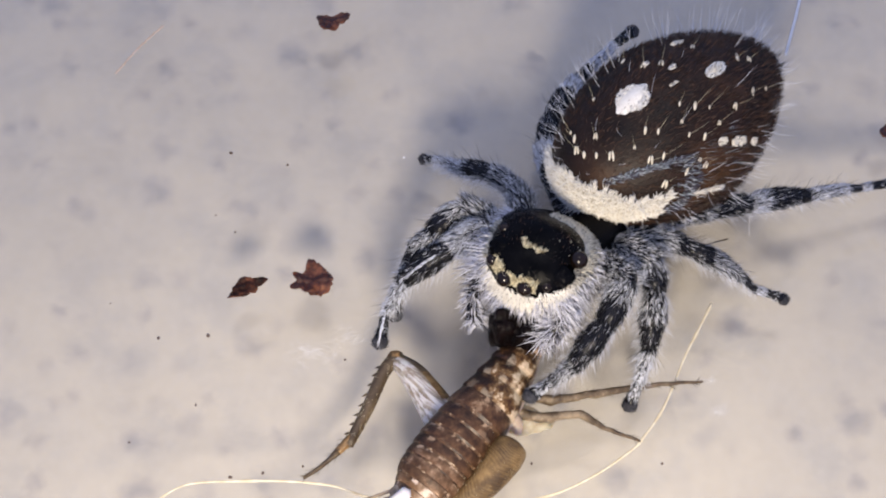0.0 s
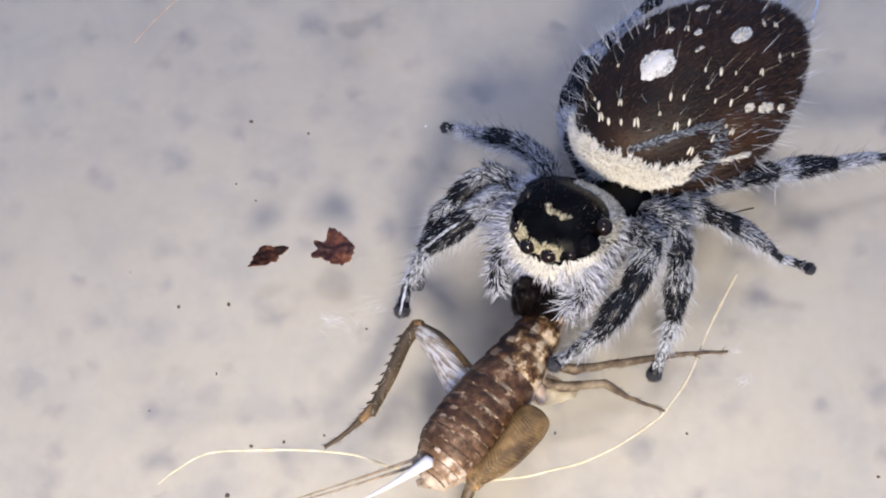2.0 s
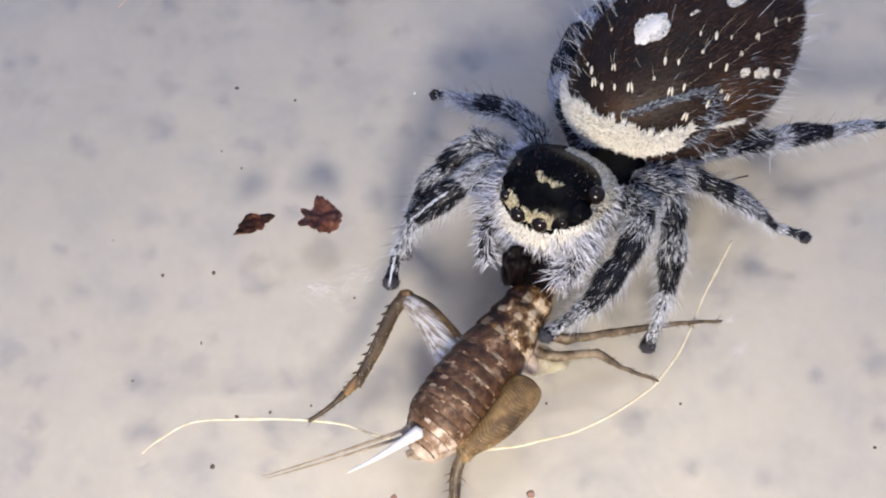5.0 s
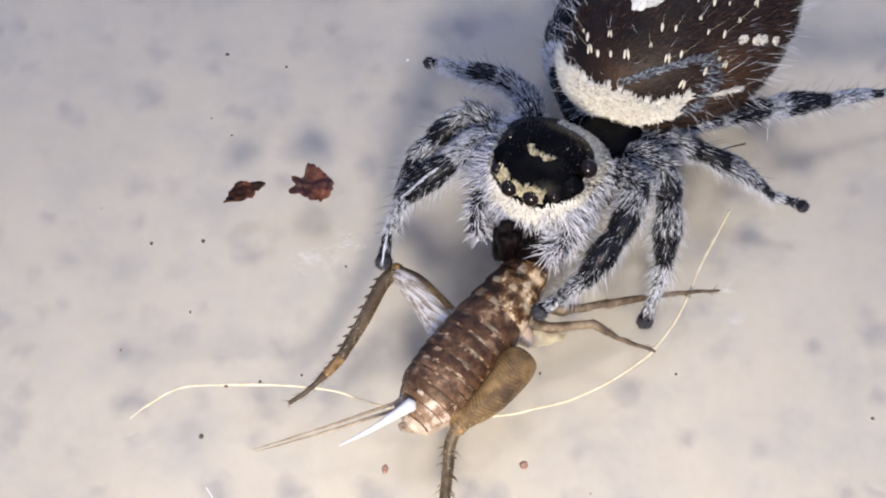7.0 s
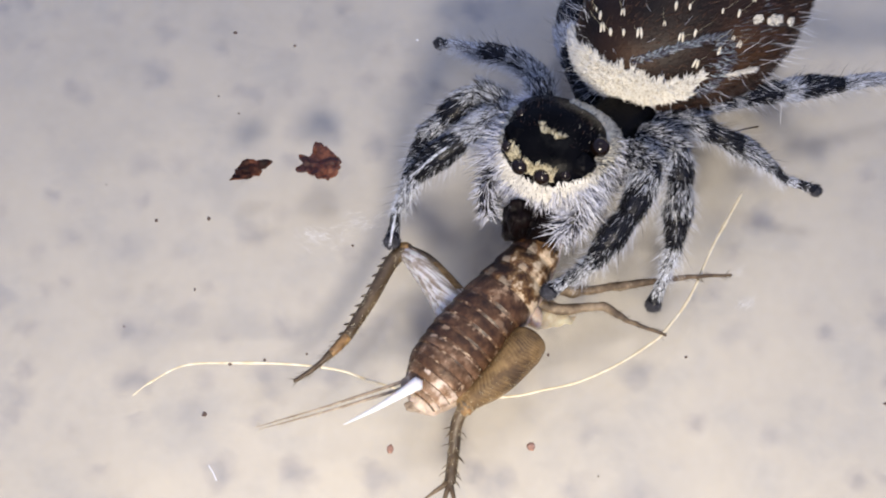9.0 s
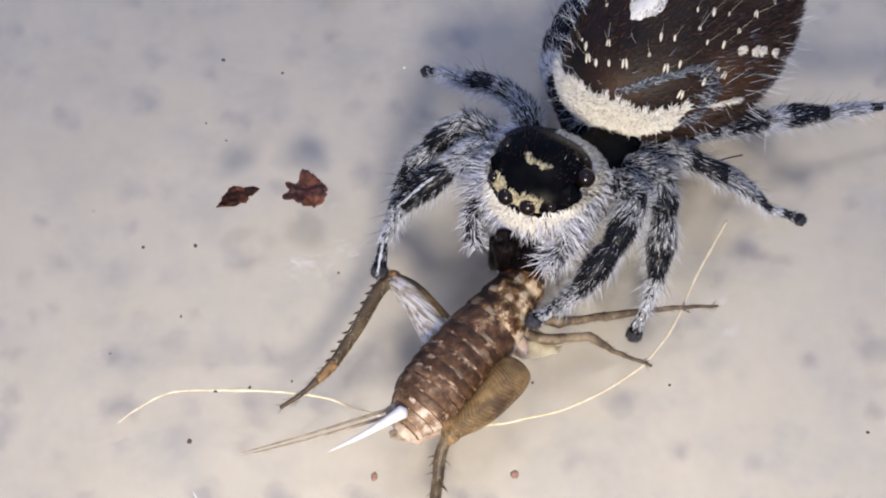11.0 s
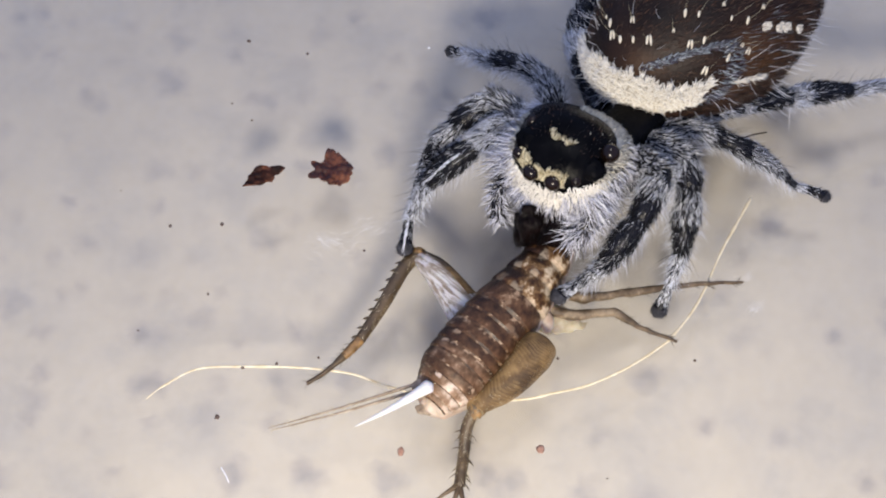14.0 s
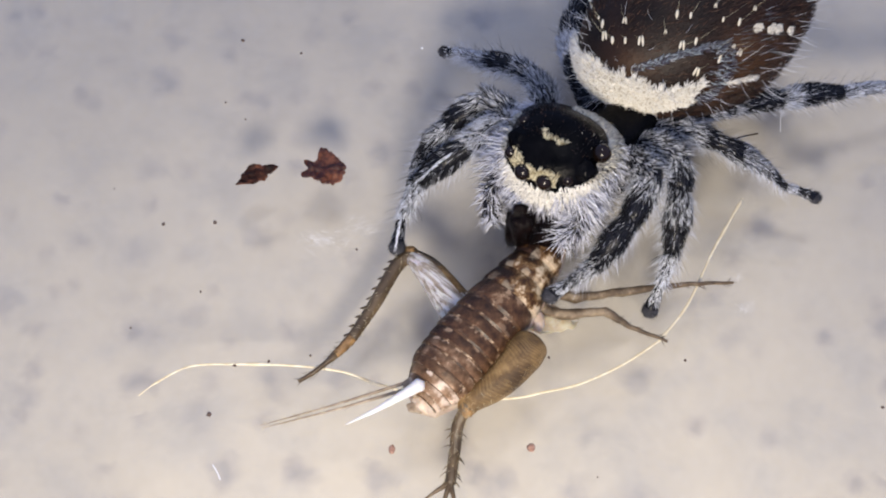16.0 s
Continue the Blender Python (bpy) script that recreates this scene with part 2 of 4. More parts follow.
def chevrons(m, along, across, colour, much):
    """Fine herringbone scales over a thigh; u runs round it with the back at a quarter, v along it."""
    tree, bsdf = m.node_tree, m.node_tree.nodes["Principled BSDF"]
    parts = tree.nodes.new("ShaderNodeSeparateXYZ")
    tree.links.new(tree.nodes.new("ShaderNodeTexCoord").outputs["UV"], parts.inputs["Vector"])
    last = parts.outputs["X"]
    for operation, value in (("SUBTRACT", 0.30), ("ABSOLUTE", 0.0), ("MULTIPLY", across)):
        step = tree.nodes.new("ShaderNodeMath")
        step.operation = operation
        step.inputs[1].default_value = value
        tree.links.new(last, step.inputs[0])
        last = step.outputs["Value"]
    for operation, value in (("MULTIPLY_ADD", along), ("FRACT", 0.0)):
        step = tree.nodes.new("ShaderNodeMath")
        step.operation = operation
        step.inputs[1].default_value = value
        if operation == "MULTIPLY_ADD":
            tree.links.new(parts.outputs["Y"], step.inputs[0])
            tree.links.new(last, step.inputs[2])
        else:
            tree.links.new(last, step.inputs[0])
        last = step.outputs["Value"]
    line = ramp_node(tree, [(0.05, (0, 0, 0)), (0.30, (much,) * 3), (0.55, (much * 0.7,) * 3), (0.95, (0, 0, 0))])
    tree.links.new(last, line.inputs["Fac"])
    worn = ramp_node(tree, [(0.40, (0.15, 0.15, 0.15)), (0.58, (1, 1, 1))])
    tree.links.new(noise_node(tree, 2600, 3.0).outputs["Fac"], worn.inputs["Fac"])
    mix = tree.nodes.new("ShaderNodeMix")
    mix.data_type = "RGBA"
    tree.links.new(multiplied(tree, line.outputs["Color"], worn.outputs["Color"]), mix.inputs["Factor"])
    tree.links.new(bsdf.inputs["Base Color"].links[0].from_socket, mix.inputs[6])
    mix.inputs[7].default_value = (*colour, 1)
    tree.links.new(mix.outputs[2], bsdf.inputs["Base Color"])


TERGITE = tergite_skin("cricket_brown", (0.024, 0.011, 0.006), (0.064, 0.031, 0.015), (0.125, 0.066, 0.034), (0.42, 0.29, 0.19), 0.05, 9.5, 0.30, 2600)
MOTTLED = tergite_skin("cricket_mottled", (0.018, 0.008, 0.004), (0.060, 0.027, 0.010), (0.18, 0.105, 0.045), (0.56, 0.46, 0.33), 0.42, 6.0, 0.26, 2300, 0.17, 0.60)
TAIL = tergite_skin("cricket_tail", (0.060, 0.030, 0.014), (0.15, 0.085, 0.045), (0.27, 0.175, 0.115), (0.68, 0.55, 0.46), 0.52, 12.0, 0.28, 2300, 0.16)
REAR = tergite_skin("cricket_rear", (0.036, 0.017, 0.009), (0.095, 0.050, 0.025), (0.19, 0.115, 0.070), (0.52, 0.38, 0.27), 0.34, 10.5, 0.29, 2500, 0.12)
RING = surface("cricket_ring", [(0.40, (0.035, 0.016, 0.007)), (0.58, (0.12, 0.062, 0.028)), (0.68, (0.50, 0.37, 0.25))], 4200, 0.35, 12000, 0.4, see=0.15)


def add_streaks(m, scale, turn, squeeze, colour, low, high, much=0.9):
    """Dashes of another colour, drawn out along one direction in the plane of the sheet."""
    tree, bsdf = m.node_tree, m.node_tree.nodes["Principled BSDF"]
    co, mp, n = tree.nodes.new("ShaderNodeTexCoord"), tree.nodes.new("ShaderNodeMapping"), tree.nodes.new("ShaderNodeTexNoise")
    mp.vector_type = "TEXTURE"
    mp.inputs["Rotation"].default_value = (0, 0, math.radians(turn))
    mp.inputs["Scale"].default_value = squeeze
    n.inputs["Scale"].default_value, n.inputs["Detail"].default_value = scale, 3.0
    tree.links.new(co.outputs["Object"], mp.inputs["Vector"])
    tree.links.new(mp.outputs["Vector"], n.inputs["Vector"])
    pick = ramp_node(tree, [(low, (0, 0, 0)), (high, (much,) * 3)])
    tree.links.new(n.outputs["Fac"], pick.inputs["Fac"])
    mix = tree.nodes.new("ShaderNodeMix")
    mix.data_type = "RGBA"
    tree.links.new(pick.outputs["Color"], mix.inputs["Factor"])
    tree.links.new(bsdf.inputs["Base Color"].links[0].from_socket, mix.inputs[6])
    mix.inputs[7].default_value = (*colour, 1)
    tree.links.new(mix.outputs[2], bsdf.inputs["Base Color"])


FLESH = surface("pale_flesh", [(0.35, (0.60, 0.49, 0.30)), (0.6, (0.78, 0.69, 0.50))], 1800, 0.35, 9000, 0.3, see=0.5)
FLESH.node_tree.nodes["Principled BSDF"].inputs["Alpha"].default_value = 0.55
BELLY = surface("cricket_belly", [(0.3, (0.32, 0.21, 0.145)), (0.7, (0.68, 0.55, 0.45))], 2000, 0.4, 9000, 0.4, see=0.4)
FEMUR = surface("cricket_femur", [(0.34, (0.055, 0.028, 0.010)), (0.52, (0.150, 0.085, 0.030)), (0.68, (0.32, 0.20, 0.085))], 1300, 0.45, 16000, 1.0, see=0.1)
chevrons(FEMUR, 30.0, 12.0, (0.34, 0.225, 0.09), 0.5)
SHIN = surface("cricket_shin", [(0.33, (0.040, 0.026, 0.014)), (0.52, (0.090, 0.060, 0.032)), (0.70, (0.17, 0.12, 0.07))], 1300, 0.35, 12000, 0.6, see=0.1)
THIN = surface("cricket_thin_leg", [(0.34, (0.060, 0.040, 0.022)), (0.50, (0.15, 0.105, 0.062)), (0.66, (0.34, 0.26, 0.17))], 2400, 0.4, 12000, 0.8, see=0.15)
CERCUS = surface("cricket_cercus", [(0.33, (0.20, 0.145, 0.10)), (0.66, (0.48, 0.39, 0.30))], 2600, 0.45, 12000, 0.5)
AMBER = surface("cricket_foot", [(0.34, (0.11, 0.060, 0.024)), (0.66, (0.40, 0.24, 0.10))], 2800, 0.35, 12000, 0.5, see=0.2)
PEARL = surface("cricket_pale", [(0.36, (0.20, 0.14, 0.095)), (0.50, (0.38, 0.31, 0.25)), (0.66, (0.55, 0.50, 0.46))], 1500, 0.25, 9000, 0.4, coat=0.3, see=0.3)
add_streaks(PEARL, 7500, 139, (14.0, 1.0, 1.0), (0.95, 0.94, 0.96), 0.42, 0.58, 0.9)
add_streaks(PEARL, 9000, 139, (16.0, 1.0, 1.0), (0.14, 0.10, 0.075), 0.56, 0.68, 0.55)
PEARL.node_tree.nodes["Principled BSDF"].inputs["Alpha"].default_value = 0.62
WHITE = surface("white_spike", [(0.3, (0.66, 0.65, 0.66)), (0.7, (0.82, 0.81, 0.82))], 3000, 0.35, 9000, 0.2, see=0.3)
CREAM = surface("cream_scale", [(0.3, (0.72, 0.64, 0.48)), (0.7, (0.90, 0.85, 0.72))], 6000, 0.5, 16000, 0.6)
STRAW = surface("straw_fibre", [(0.3, (0.70, 0.58, 0.36)), (0.7, (0.96, 0.89, 0.70))], 2500, 0.35, 9000, 0.3)
DULL_STRAW = surface("dull_straw", [(0.3, (0.50, 0.38, 0.30)), (0.7, (0.62, 0.50, 0.42))], 2500, 0.6, 9000, 0.3)
FLAKE = surface("brown_flake", [(0.32, (0.016, 0.005, 0.004)), (0.5, (0.070, 0.019, 0.009)), (0.70, (0.25, 0.085, 0.035))], 2200, 0.45, 9000, 0.8, see=0.2)
DARK_FLAKE = surface("dark_flake", [(0.32, (0.010, 0.004, 0.003)), (0.52, (0.045, 0.014, 0.007)), (0.70, (0.17, 0.06, 0.03))], 3000, 0.55, 9000, 0.8, spec=0.2)
RUSSET = surface("russet_grain", [(0.3, (0.24, 0.12, 0.085)), (0.7, (0.52, 0.32, 0.25))], 6000, 0.6, 12000, 0.6)
SOIL = surface("soil_speck", [(0.3, (0.05, 0.033, 0.028)), (0.7, (0.17, 0.11, 0.09))], 4000, 0.6, 12000, 0.6)
SILK = surface("silk", [(0.3, (0.82, 0.83, 0.88)), (0.7, (0.95, 0.95, 0.97))], 3000, 0.3, 9000, 0.0)

# ---- building blocks; all shapes are given in millimetres ----
rng = np.random.default_rng(7)
ORIGIN = {}


def unit(a):
    a = np.asarray(a, float)
    return a / np.maximum(np.linalg.norm(a, axis=-1, keepdims=True), 1e-9)


def group_at(name, place, label, category, group=""):
    ob = new(name)
    ob.empty_display_size = 0.002
    ob.location = Vector(place) * MM
    ORIGIN[ob.name] = np.array(place, float)
    return tagged(ob, label, category, group)


def jointed(pts, steps=6):
    """A line of straight stretches."""
    p = np.array(pts, float)
    return np.concatenate([p[i] + (p[i + 1] - p[i]) * np.linspace(0, 1, steps, endpoint=False)[:, None] for i in range(len(p) - 1)] + [p[-1:]])


def solid(name, pieces, materials, parent=None, at=None, label="", smooth=True):
    """One mesh object from pieces (vertices, faces, material index) in world millimetres, with its origin at at."""
    at = np.array(at if at is not None else (ORIGIN[parent.name] if parent else (0, 0, 0)), float)
    verts, faces, slots, n = [], [], [], 0
    spread = np.concatenate([piece[3] if len(piece) > 3 else np.zeros((len(piece[0]), 2)) for piece in pieces])
    for v, f, k in (piece[:3] for piece in pieces):
        verts.append((np.asarray(v, float) - at) * MM)
        faces += [[i + n for i in face] for face in f]
        slots += [k] * len(f)
        n += len(v)
    me = bpy.data.meshes.new(name)
    me.from_pydata(np.concatenate(verts).tolist(), [], faces)
    me.polygons.foreach_set("material_index", slots)
    me.polygons.foreach_set("use_smooth", [smooth] * len(faces))
    for m in materials:
        me.materials.append(m)
    if spread.any():
        corners = np.zeros(len(me.loops), dtype=np.int32)
        me.loops.foreach_get("vertex_index", corners)
        me.uv_layers.new(name="UVMap").data.foreach_set("uv", spread[corners].astype(np.float32).ravel())
    me.update()
    ob = new(name, me)
    ORIGIN[ob.name] = at
    if parent:
        ob.parent = parent
        at = at - ORIGIN[parent.name]
    ob.location = Vector(at) * MM
    if label:
        ob["label"] = label
    return ob


def spline(pts, steps=6):
    """A smooth line through the points."""
    p = np.array(pts, float)
    p = np.concatenate([[2 * p[0] - p[1]], p, [2 * p[-1] - p[-2]]])
    out = []
    for i in range(1, len(p) - 2):
        for t in np.linspace(0, 1, steps, endpoint=False):
            a, b, c, d = p[i - 1 : i + 3]
            out.append(0.5 * (2 * b + (c - a) * t + (2 * a - 5 * b + 4 * c - d) * t**2 + (3 * b - a - 3 * c + d) * t**3))
    return np.array(out + [p[-2]])


def frames_along(line):
    tan = unit(np.gradient(line, axis=0))
    up = np.array([0, 0, 1.0])
    side = unit(np.cross(tan, up))
    flat = np.linalg.norm(np.cross(tan, up), axis=1) < 0.05
    side[flat] = (1, 0, 0)
    return tan, side, np.cross(side, tan)


def tube(line, radii, n=14, flat=1.0, spread=(0, 2 * math.pi)):
    """A tube round a line; flat squeezes it upright. A spread of less than a full turn leaves a shell."""
    line, radii = np.asarray(line, float), np.asarray(radii, float)
    tan, side, up = frames_along(line)
    whole = spread[1] - spread[0] > 6.28
    ang = np.linspace(*spread, n, endpoint=not whole)
    ring = np.cos(ang)[None, :, None] * side[:, None] + flat * np.sin(ang)[None, :, None] * up[:, None]
    v = (line[:, None] + radii[:, None, None] * ring).reshape(-1, 3)
    m, faces = len(line), []
    for i in range(m - 1):
        for j in range(n if whole else n - 1):
            k = (j + 1) % n
            faces.append([i * n + j, i * n + k, (i + 1) * n + k, (i + 1) * n + j])
    if whole:
        v = np.concatenate([v, [line[0] - tan[0] * radii[0] * 0.5, line[-1] + tan[-1] * radii[-1] * 0.5]])
        a, b = len(v) - 2, len(v) - 1
        for j in range(n):
            k = (j + 1) % n
            faces.append([a, k, j])
            faces.append([b, (m - 1) * n + j, (m - 1) * n + k])
    return v, faces


def tube_uv(rings, n, ends=True):
    """Round a tube and along it, for the vertices of tube()."""
    uv = np.stack(np.broadcast_arrays(np.arange(n)[None, :] / n, np.linspace(0, 1, rings)[:, None]), -1).reshape(-1, 2)
    return np.concatenate([uv, [[0.25, 0.0], [0.25, 1.0]]]) if ends else uv


def ball(at, radii, n=14, turn=None, bumps=0.0, seed=0):
    v, f = [], []
    for i in range(1, n):
        a = math.pi * i / n
        for j in range(2 * n):
            b = math.pi * j / n
            v.append((math.sin(a) * math.cos(b), math.sin(a) * math.sin(b), math.cos(a)))
    v += [(0, 0, 1), (0, 0, -1)]
    m = 2 * n
    for i in range(n - 2):
        for j in range(m):
            k = (j + 1) % m
            f.append([i * m + j, (i + 1) * m + j, (i + 1) * m + k, i * m + k])
    for j in range(m):
        k = (j + 1) % m
        f.append([len(v) - 2, j, k])
        f.append([len(v) - 1, (n - 2) * m + k, (n - 2) * m + j])
    v = np.array(v)
    if bumps:
        v = v * np.array([1 + bumps * noise.noise(Vector(p * 2.1) + Vector((seed, 0, 0))) for p in v])[:, None]
    v = v * np.array(radii)
    if turn is not None:
        v = v @ np.array(turn).T
    return v + np.array(at), f


def hairs(base, way, length, radius, bend=None):
    """Tapered hairs of three sides and two joints; bend is how far each tip is carried off its straight way."""
    base, way, n = np.asarray(base, float), unit(way), len(base)
    length = np.broadcast_to(np.asarray(length, float), (n,))[:, None]
    radius = np.broadcast_to(np.asarray(radius, float), (n,))[:, None]
    bend = np.zeros((n, 3)) if bend is None else np.broadcast_to(bend, (n, 3))
    a = unit(np.cross(way, unit(rng.normal(size=(n, 3)))))
    b = np.cross(way, a)
    tri = [a, -0.5 * a + 0.87 * b, -0.5 * a - 0.87 * b]
    mid = base + way * length * 0.55 + bend * length * 0.3
    tip = base + way * length + bend * length
    v = np.stack([base + t * radius for t in tri] + [mid + t * radius * 0.75 for t in tri] + [tip], 1).reshape(-1, 3)
    f = []
    for o in range(0, 7 * n, 7):
        f += [[o, o + 1, o + 4, o + 3], [o + 1, o + 2, o + 5, o + 4], [o + 2, o, o + 3, o + 5], [o + 3, o + 4, o + 6], [o + 4, o + 5, o + 6], [o + 5, o + 3, o + 6]]
    return v, f


def coat_of(line, radii, count, length, lean=0.9, radius=0.011, flat=1.0, arc=(0, 2 * math.pi), wild=0.30):
    """Hairs all over a tube, leaning towards its end."""
    tan, side, up = frames_along(line)
    gap = np.r_[0, np.cumsum(np.linalg.norm(np.diff(line, axis=0), axis=1))]
    s, ang = rng.uniform(0.0, 1.0, count) * gap[-1], rng.uniform(*arc, count)

    def along(values):
        return np.stack([np.interp(s, gap, values[:, k]) for k in range(3)], 1)

    t, sd, u, c, r = unit(along(tan)), unit(along(side)), unit(along(up)), along(line), np.interp(s, gap, radii)
    out = np.cos(ang)[:, None] * sd + flat * np.sin(ang)[:, None] * u
    way = unit(out) + lean * t + wild * rng.normal(size=(count, 3))
    return hairs(c + out * r[:, None] * 0.96, way, length * rng.uniform(0.5, 1.25, count), radius * rng.uniform(0.7, 1.2, count), 0.25 * t)


# ---- the board and the clear sheet on it ----
def slab(x0, x1, y0, y1, z0, z1):
    v = [(x, y, z) for z in (z0, z1) for y in (y0, y1) for x in (x0, x1)]
    return np.array(v, float), [[0, 2, 3, 1], [4, 5, 7, 6], [0, 1, 5, 4], [1, 3, 7, 5], [3, 2, 6, 7], [2, 0, 4, 6]], 0


GAP = 2.0
ground = solid("ground", [slab(-400, 400, -400, 400, -GAP - 12, -GAP - 0.02)], [BOARD], smooth=False)
tagged(ground, "pale beige board with soft grey spots", "board", kind="structure")
pane = solid("floor", [slab(-180, 180, -160, 200, -GAP, 0)], [SHEET], smooth=False)
tagged(pane, "clear plastic sheet lying on the pale board", "plastic sheet", kind="structure")
pane.visible_shadow = False

# ---- the jumping spider ----
spider = group_at("jumping_spider", (5.0, 4.0, 0.0), "black hairy jumping spider with white marks, feeding on a cricket", "spider")

# abdomen
ABD, ABD_SIZE, ABD_TURN = np.array([7.795, 6.954, 3.4]), np.array([4.52, 3.04, 3.0]), math.radians(35)
TURN = np.array([[math.cos(ABD_TURN), -math.sin(ABD_TURN), 0], [math.sin(ABD_TURN), math.cos(ABD_TURN), 0], [0, 0, 1]])


def on_abdomen(p):
    """A place and a normal on the abdomen from a direction in its own space."""
    p = unit(p)
    slim = np.ones_like(p)
    slim[..., 1] = 1 - (0.20 + 0.10 * (p[..., 1] < 0)) * np.clip(p[..., 0], 0, 1) ** 1.3
    return ABD + (p * slim * ABD_SIZE) @ TURN.T, unit((p / ABD_SIZE) @ TURN.T)


def lift(x, y, sign=1.0):
    return (x, y, sign * math.sqrt(max(0.0, 1 - x * x - y * y)))


AXIS = TURN[:, 0]
v, f = ball((0, 0, 0), (1, 1, 1), 36)
place, normal = on_abdomen(v)
ripple = np.array([noise.noise(Vector(p * 5.0)) for p in v]) * 0.03
place = place + normal * ripple[:, None]
coat_dirs = unit(rng.normal(size=(15000, 3)))
coat_dirs = coat_dirs[coat_dirs[:, 2] > -0.5]
cp, cn = on_abdomen(coat_dirs)
short = hairs(cp, cn * 0.35 + AXIS * 0.9 + 0.2 * rng.normal(size=cp.shape), rng.uniform(0.15, 0.32, len(cp)), 0.010)
abdomen = solid("abdomen", [(place, f, 0), (*short, 1)], [VELVET, BROWN_HAIR], spider, ABD, "glossy brown-black abdomen with short brown hair")


def tuft(name, spots, count, material, length, label, spread_lean=0.5, radius=0.022, lay=AXIS * 0.8):
    """Dense patches of pale scale hairs; a spot is x, y, half-length and half-width in the abdomen's own space, and its height side."""
    dirs = []
    for x, y, z, a, b, turn in spots:
        n = max(6, int(count * a * b * 900))
        r, w = np.sqrt(rng.uniform(0, 1, n)), rng.uniform(0, 2 * math.pi, n)
        c = unit((x, y, z))
        e1 = unit(np.cross((0.05, 0.02, 1.0) if abs(c[2]) < 0.95 else (0.0, 1.0, 0.1), c))
        e2 = np.cross(c, e1)
        k, s = math.cos(turn), math.sin(turn)
        u, q = a * r * np.cos(w), b * r * np.sin(w)
        dirs.append(c + np.outer(u * k - q * s, e1) + np.outer(u * s + q * k, e2))
    p, nrm = on_abdomen(np.concatenate(dirs))
    p = p + nrm * 0.03
    way = nrm * spread_lean + lay + 0.25 * rng.normal(size=p.shape)
    return solid(name, [(*hairs(p, way, length * rng.uniform(0.7, 1.3, len(p)), radius), 0)], [material], abdomen, ABD, label)


# large white spots and small pale flecks
def spot_base(x, y, z, a, b, turn, material):
    n = 28
    c = unit((x, y, z))
    e1 = unit(np.cross((0.0, 1.0, 0.1), c))
    e2 = np.cross(c, e1)
    dirs = [c]
    for ring in (0.5, 1.0):
        for w in np.linspace(0, 2 * math.pi, n, endpoint=False):
            r = ring * (1 + 0.16 * noise.noise(Vector((math.cos(w) * 2.6, math.sin(w) * 2.6, x))))
            u, q = a * r * math.cos(w), b * r * math.sin(w)
            dirs.append(c + e1 * (u * math.cos(turn) - q * math.sin(turn)) + e2 * (u * math.sin(turn) + q * math.cos(turn)))
    p, nrm = on_abdomen(np.array(dirs))
    lifted = np.r_[0.10, np.full(n, 0.09), np.full(n, 0.01)]
    faces = [[0, 1 + j, 1 + (j + 1) % n] for j in range(n)] + [[1 + j, 1 + n + j, 1 + n + (j + 1) % n, 1 + (j + 1) % n] for j in range(n)]
    solid("spot_base", [(p + nrm * lifted[:, None], faces, 0)], [material], abdomen, ABD)


spot_base(-0.38, 0.115, 0.92, 0.160, 0.115, 0.45, SNOW)
spot_base(0.26, -0.13, 0.96, 0.085, 0.066, 0.2, CREAM)
tuft("spot", [(-0.38, 0.115, 0.92, 0.172, 0.124, 0.45)], 34, SNOW_HAIR, 0.10, "large white hair spot", 0.32, 0.032)
tuft("spot", [(0.26, -0.13, 0.96, 0.096, 0.076, 0.2)], 70, BAND_HAIR, 0.10, "cream hair spot", 0.35, 0.028)
tuft("spot", [(0.22, 0.45, 0.87, 0.05, 0.035, 0.0)], 40, CREAM_HAIR, 0.13, "", 0.4, 0.026)
tuft("spot", [(0.0, 0.15, 0.99, 0.028, 0.022, 0.0)], 60, CREAM_HAIR, 0.13, "", 0.4, 0.026)
tuft("spot", [(-0.11, 0.38, 0.92, 0.02, 0.02, 0.0)], 60, CREAM_HAIR, 0.13, "", 0.4, 0.026)
tuft("spot", [(-0.09, -0.03, 1.0, 0.028, 0.014, 0.0)], 70, CREAM_HAIR, 0.13, "", 0.4, 0.024)
trail = [(0.01, -0.75, 0.66, 0.034, 0.042), (0.12, -0.81, 0.58, 0.038, 0.045), (0.18, -0.83, 0.53, 0.034, 0.035), (0.30, -0.87, 0.38, 0.028, 0.042)]
for x, y, z, a, b in trail:
    tuft("spot", [(x, y, z, a, b, 0.0)], 70, CREAM_HAIR, 0.13, "", 0.7, 0.026, AXIS * 0.3)
FLECKS = [(-0.79, 0.34), (-0.81, 0.24), (-0.72, 0.06), (-0.85, 0.12), (-0.84, 0.01), (-0.79, -0.10), (-0.72, -0.22), (-0.57, -0.32), (-0.45, -0.26), (-0.38, -0.35), (-0.20, -0.41),
          (-0.14, -0.25), (0.04, -0.44), (0.05, -0.61), (-0.20, -0.55), (-0.10, -0.64), (-0.43, -0.56), (-0.52, -0.51), (-0.30, -0.71), (-0.32, -0.78), (-0.17, -0.83), (0.24, -0.56),
          (0.46, -0.52), (0.61, -0.54), (-0.05, -0.35), (-0.12, 0.39), (-0.02, 0.28), (-0.16, 0.65), (-0.95, 0.01), (-0.49, -0.74), (-0.20, -0.77), (0.51, -0.09), (0.60, -0.16), (-0.54, 0.44), (0.28, 0.29)]
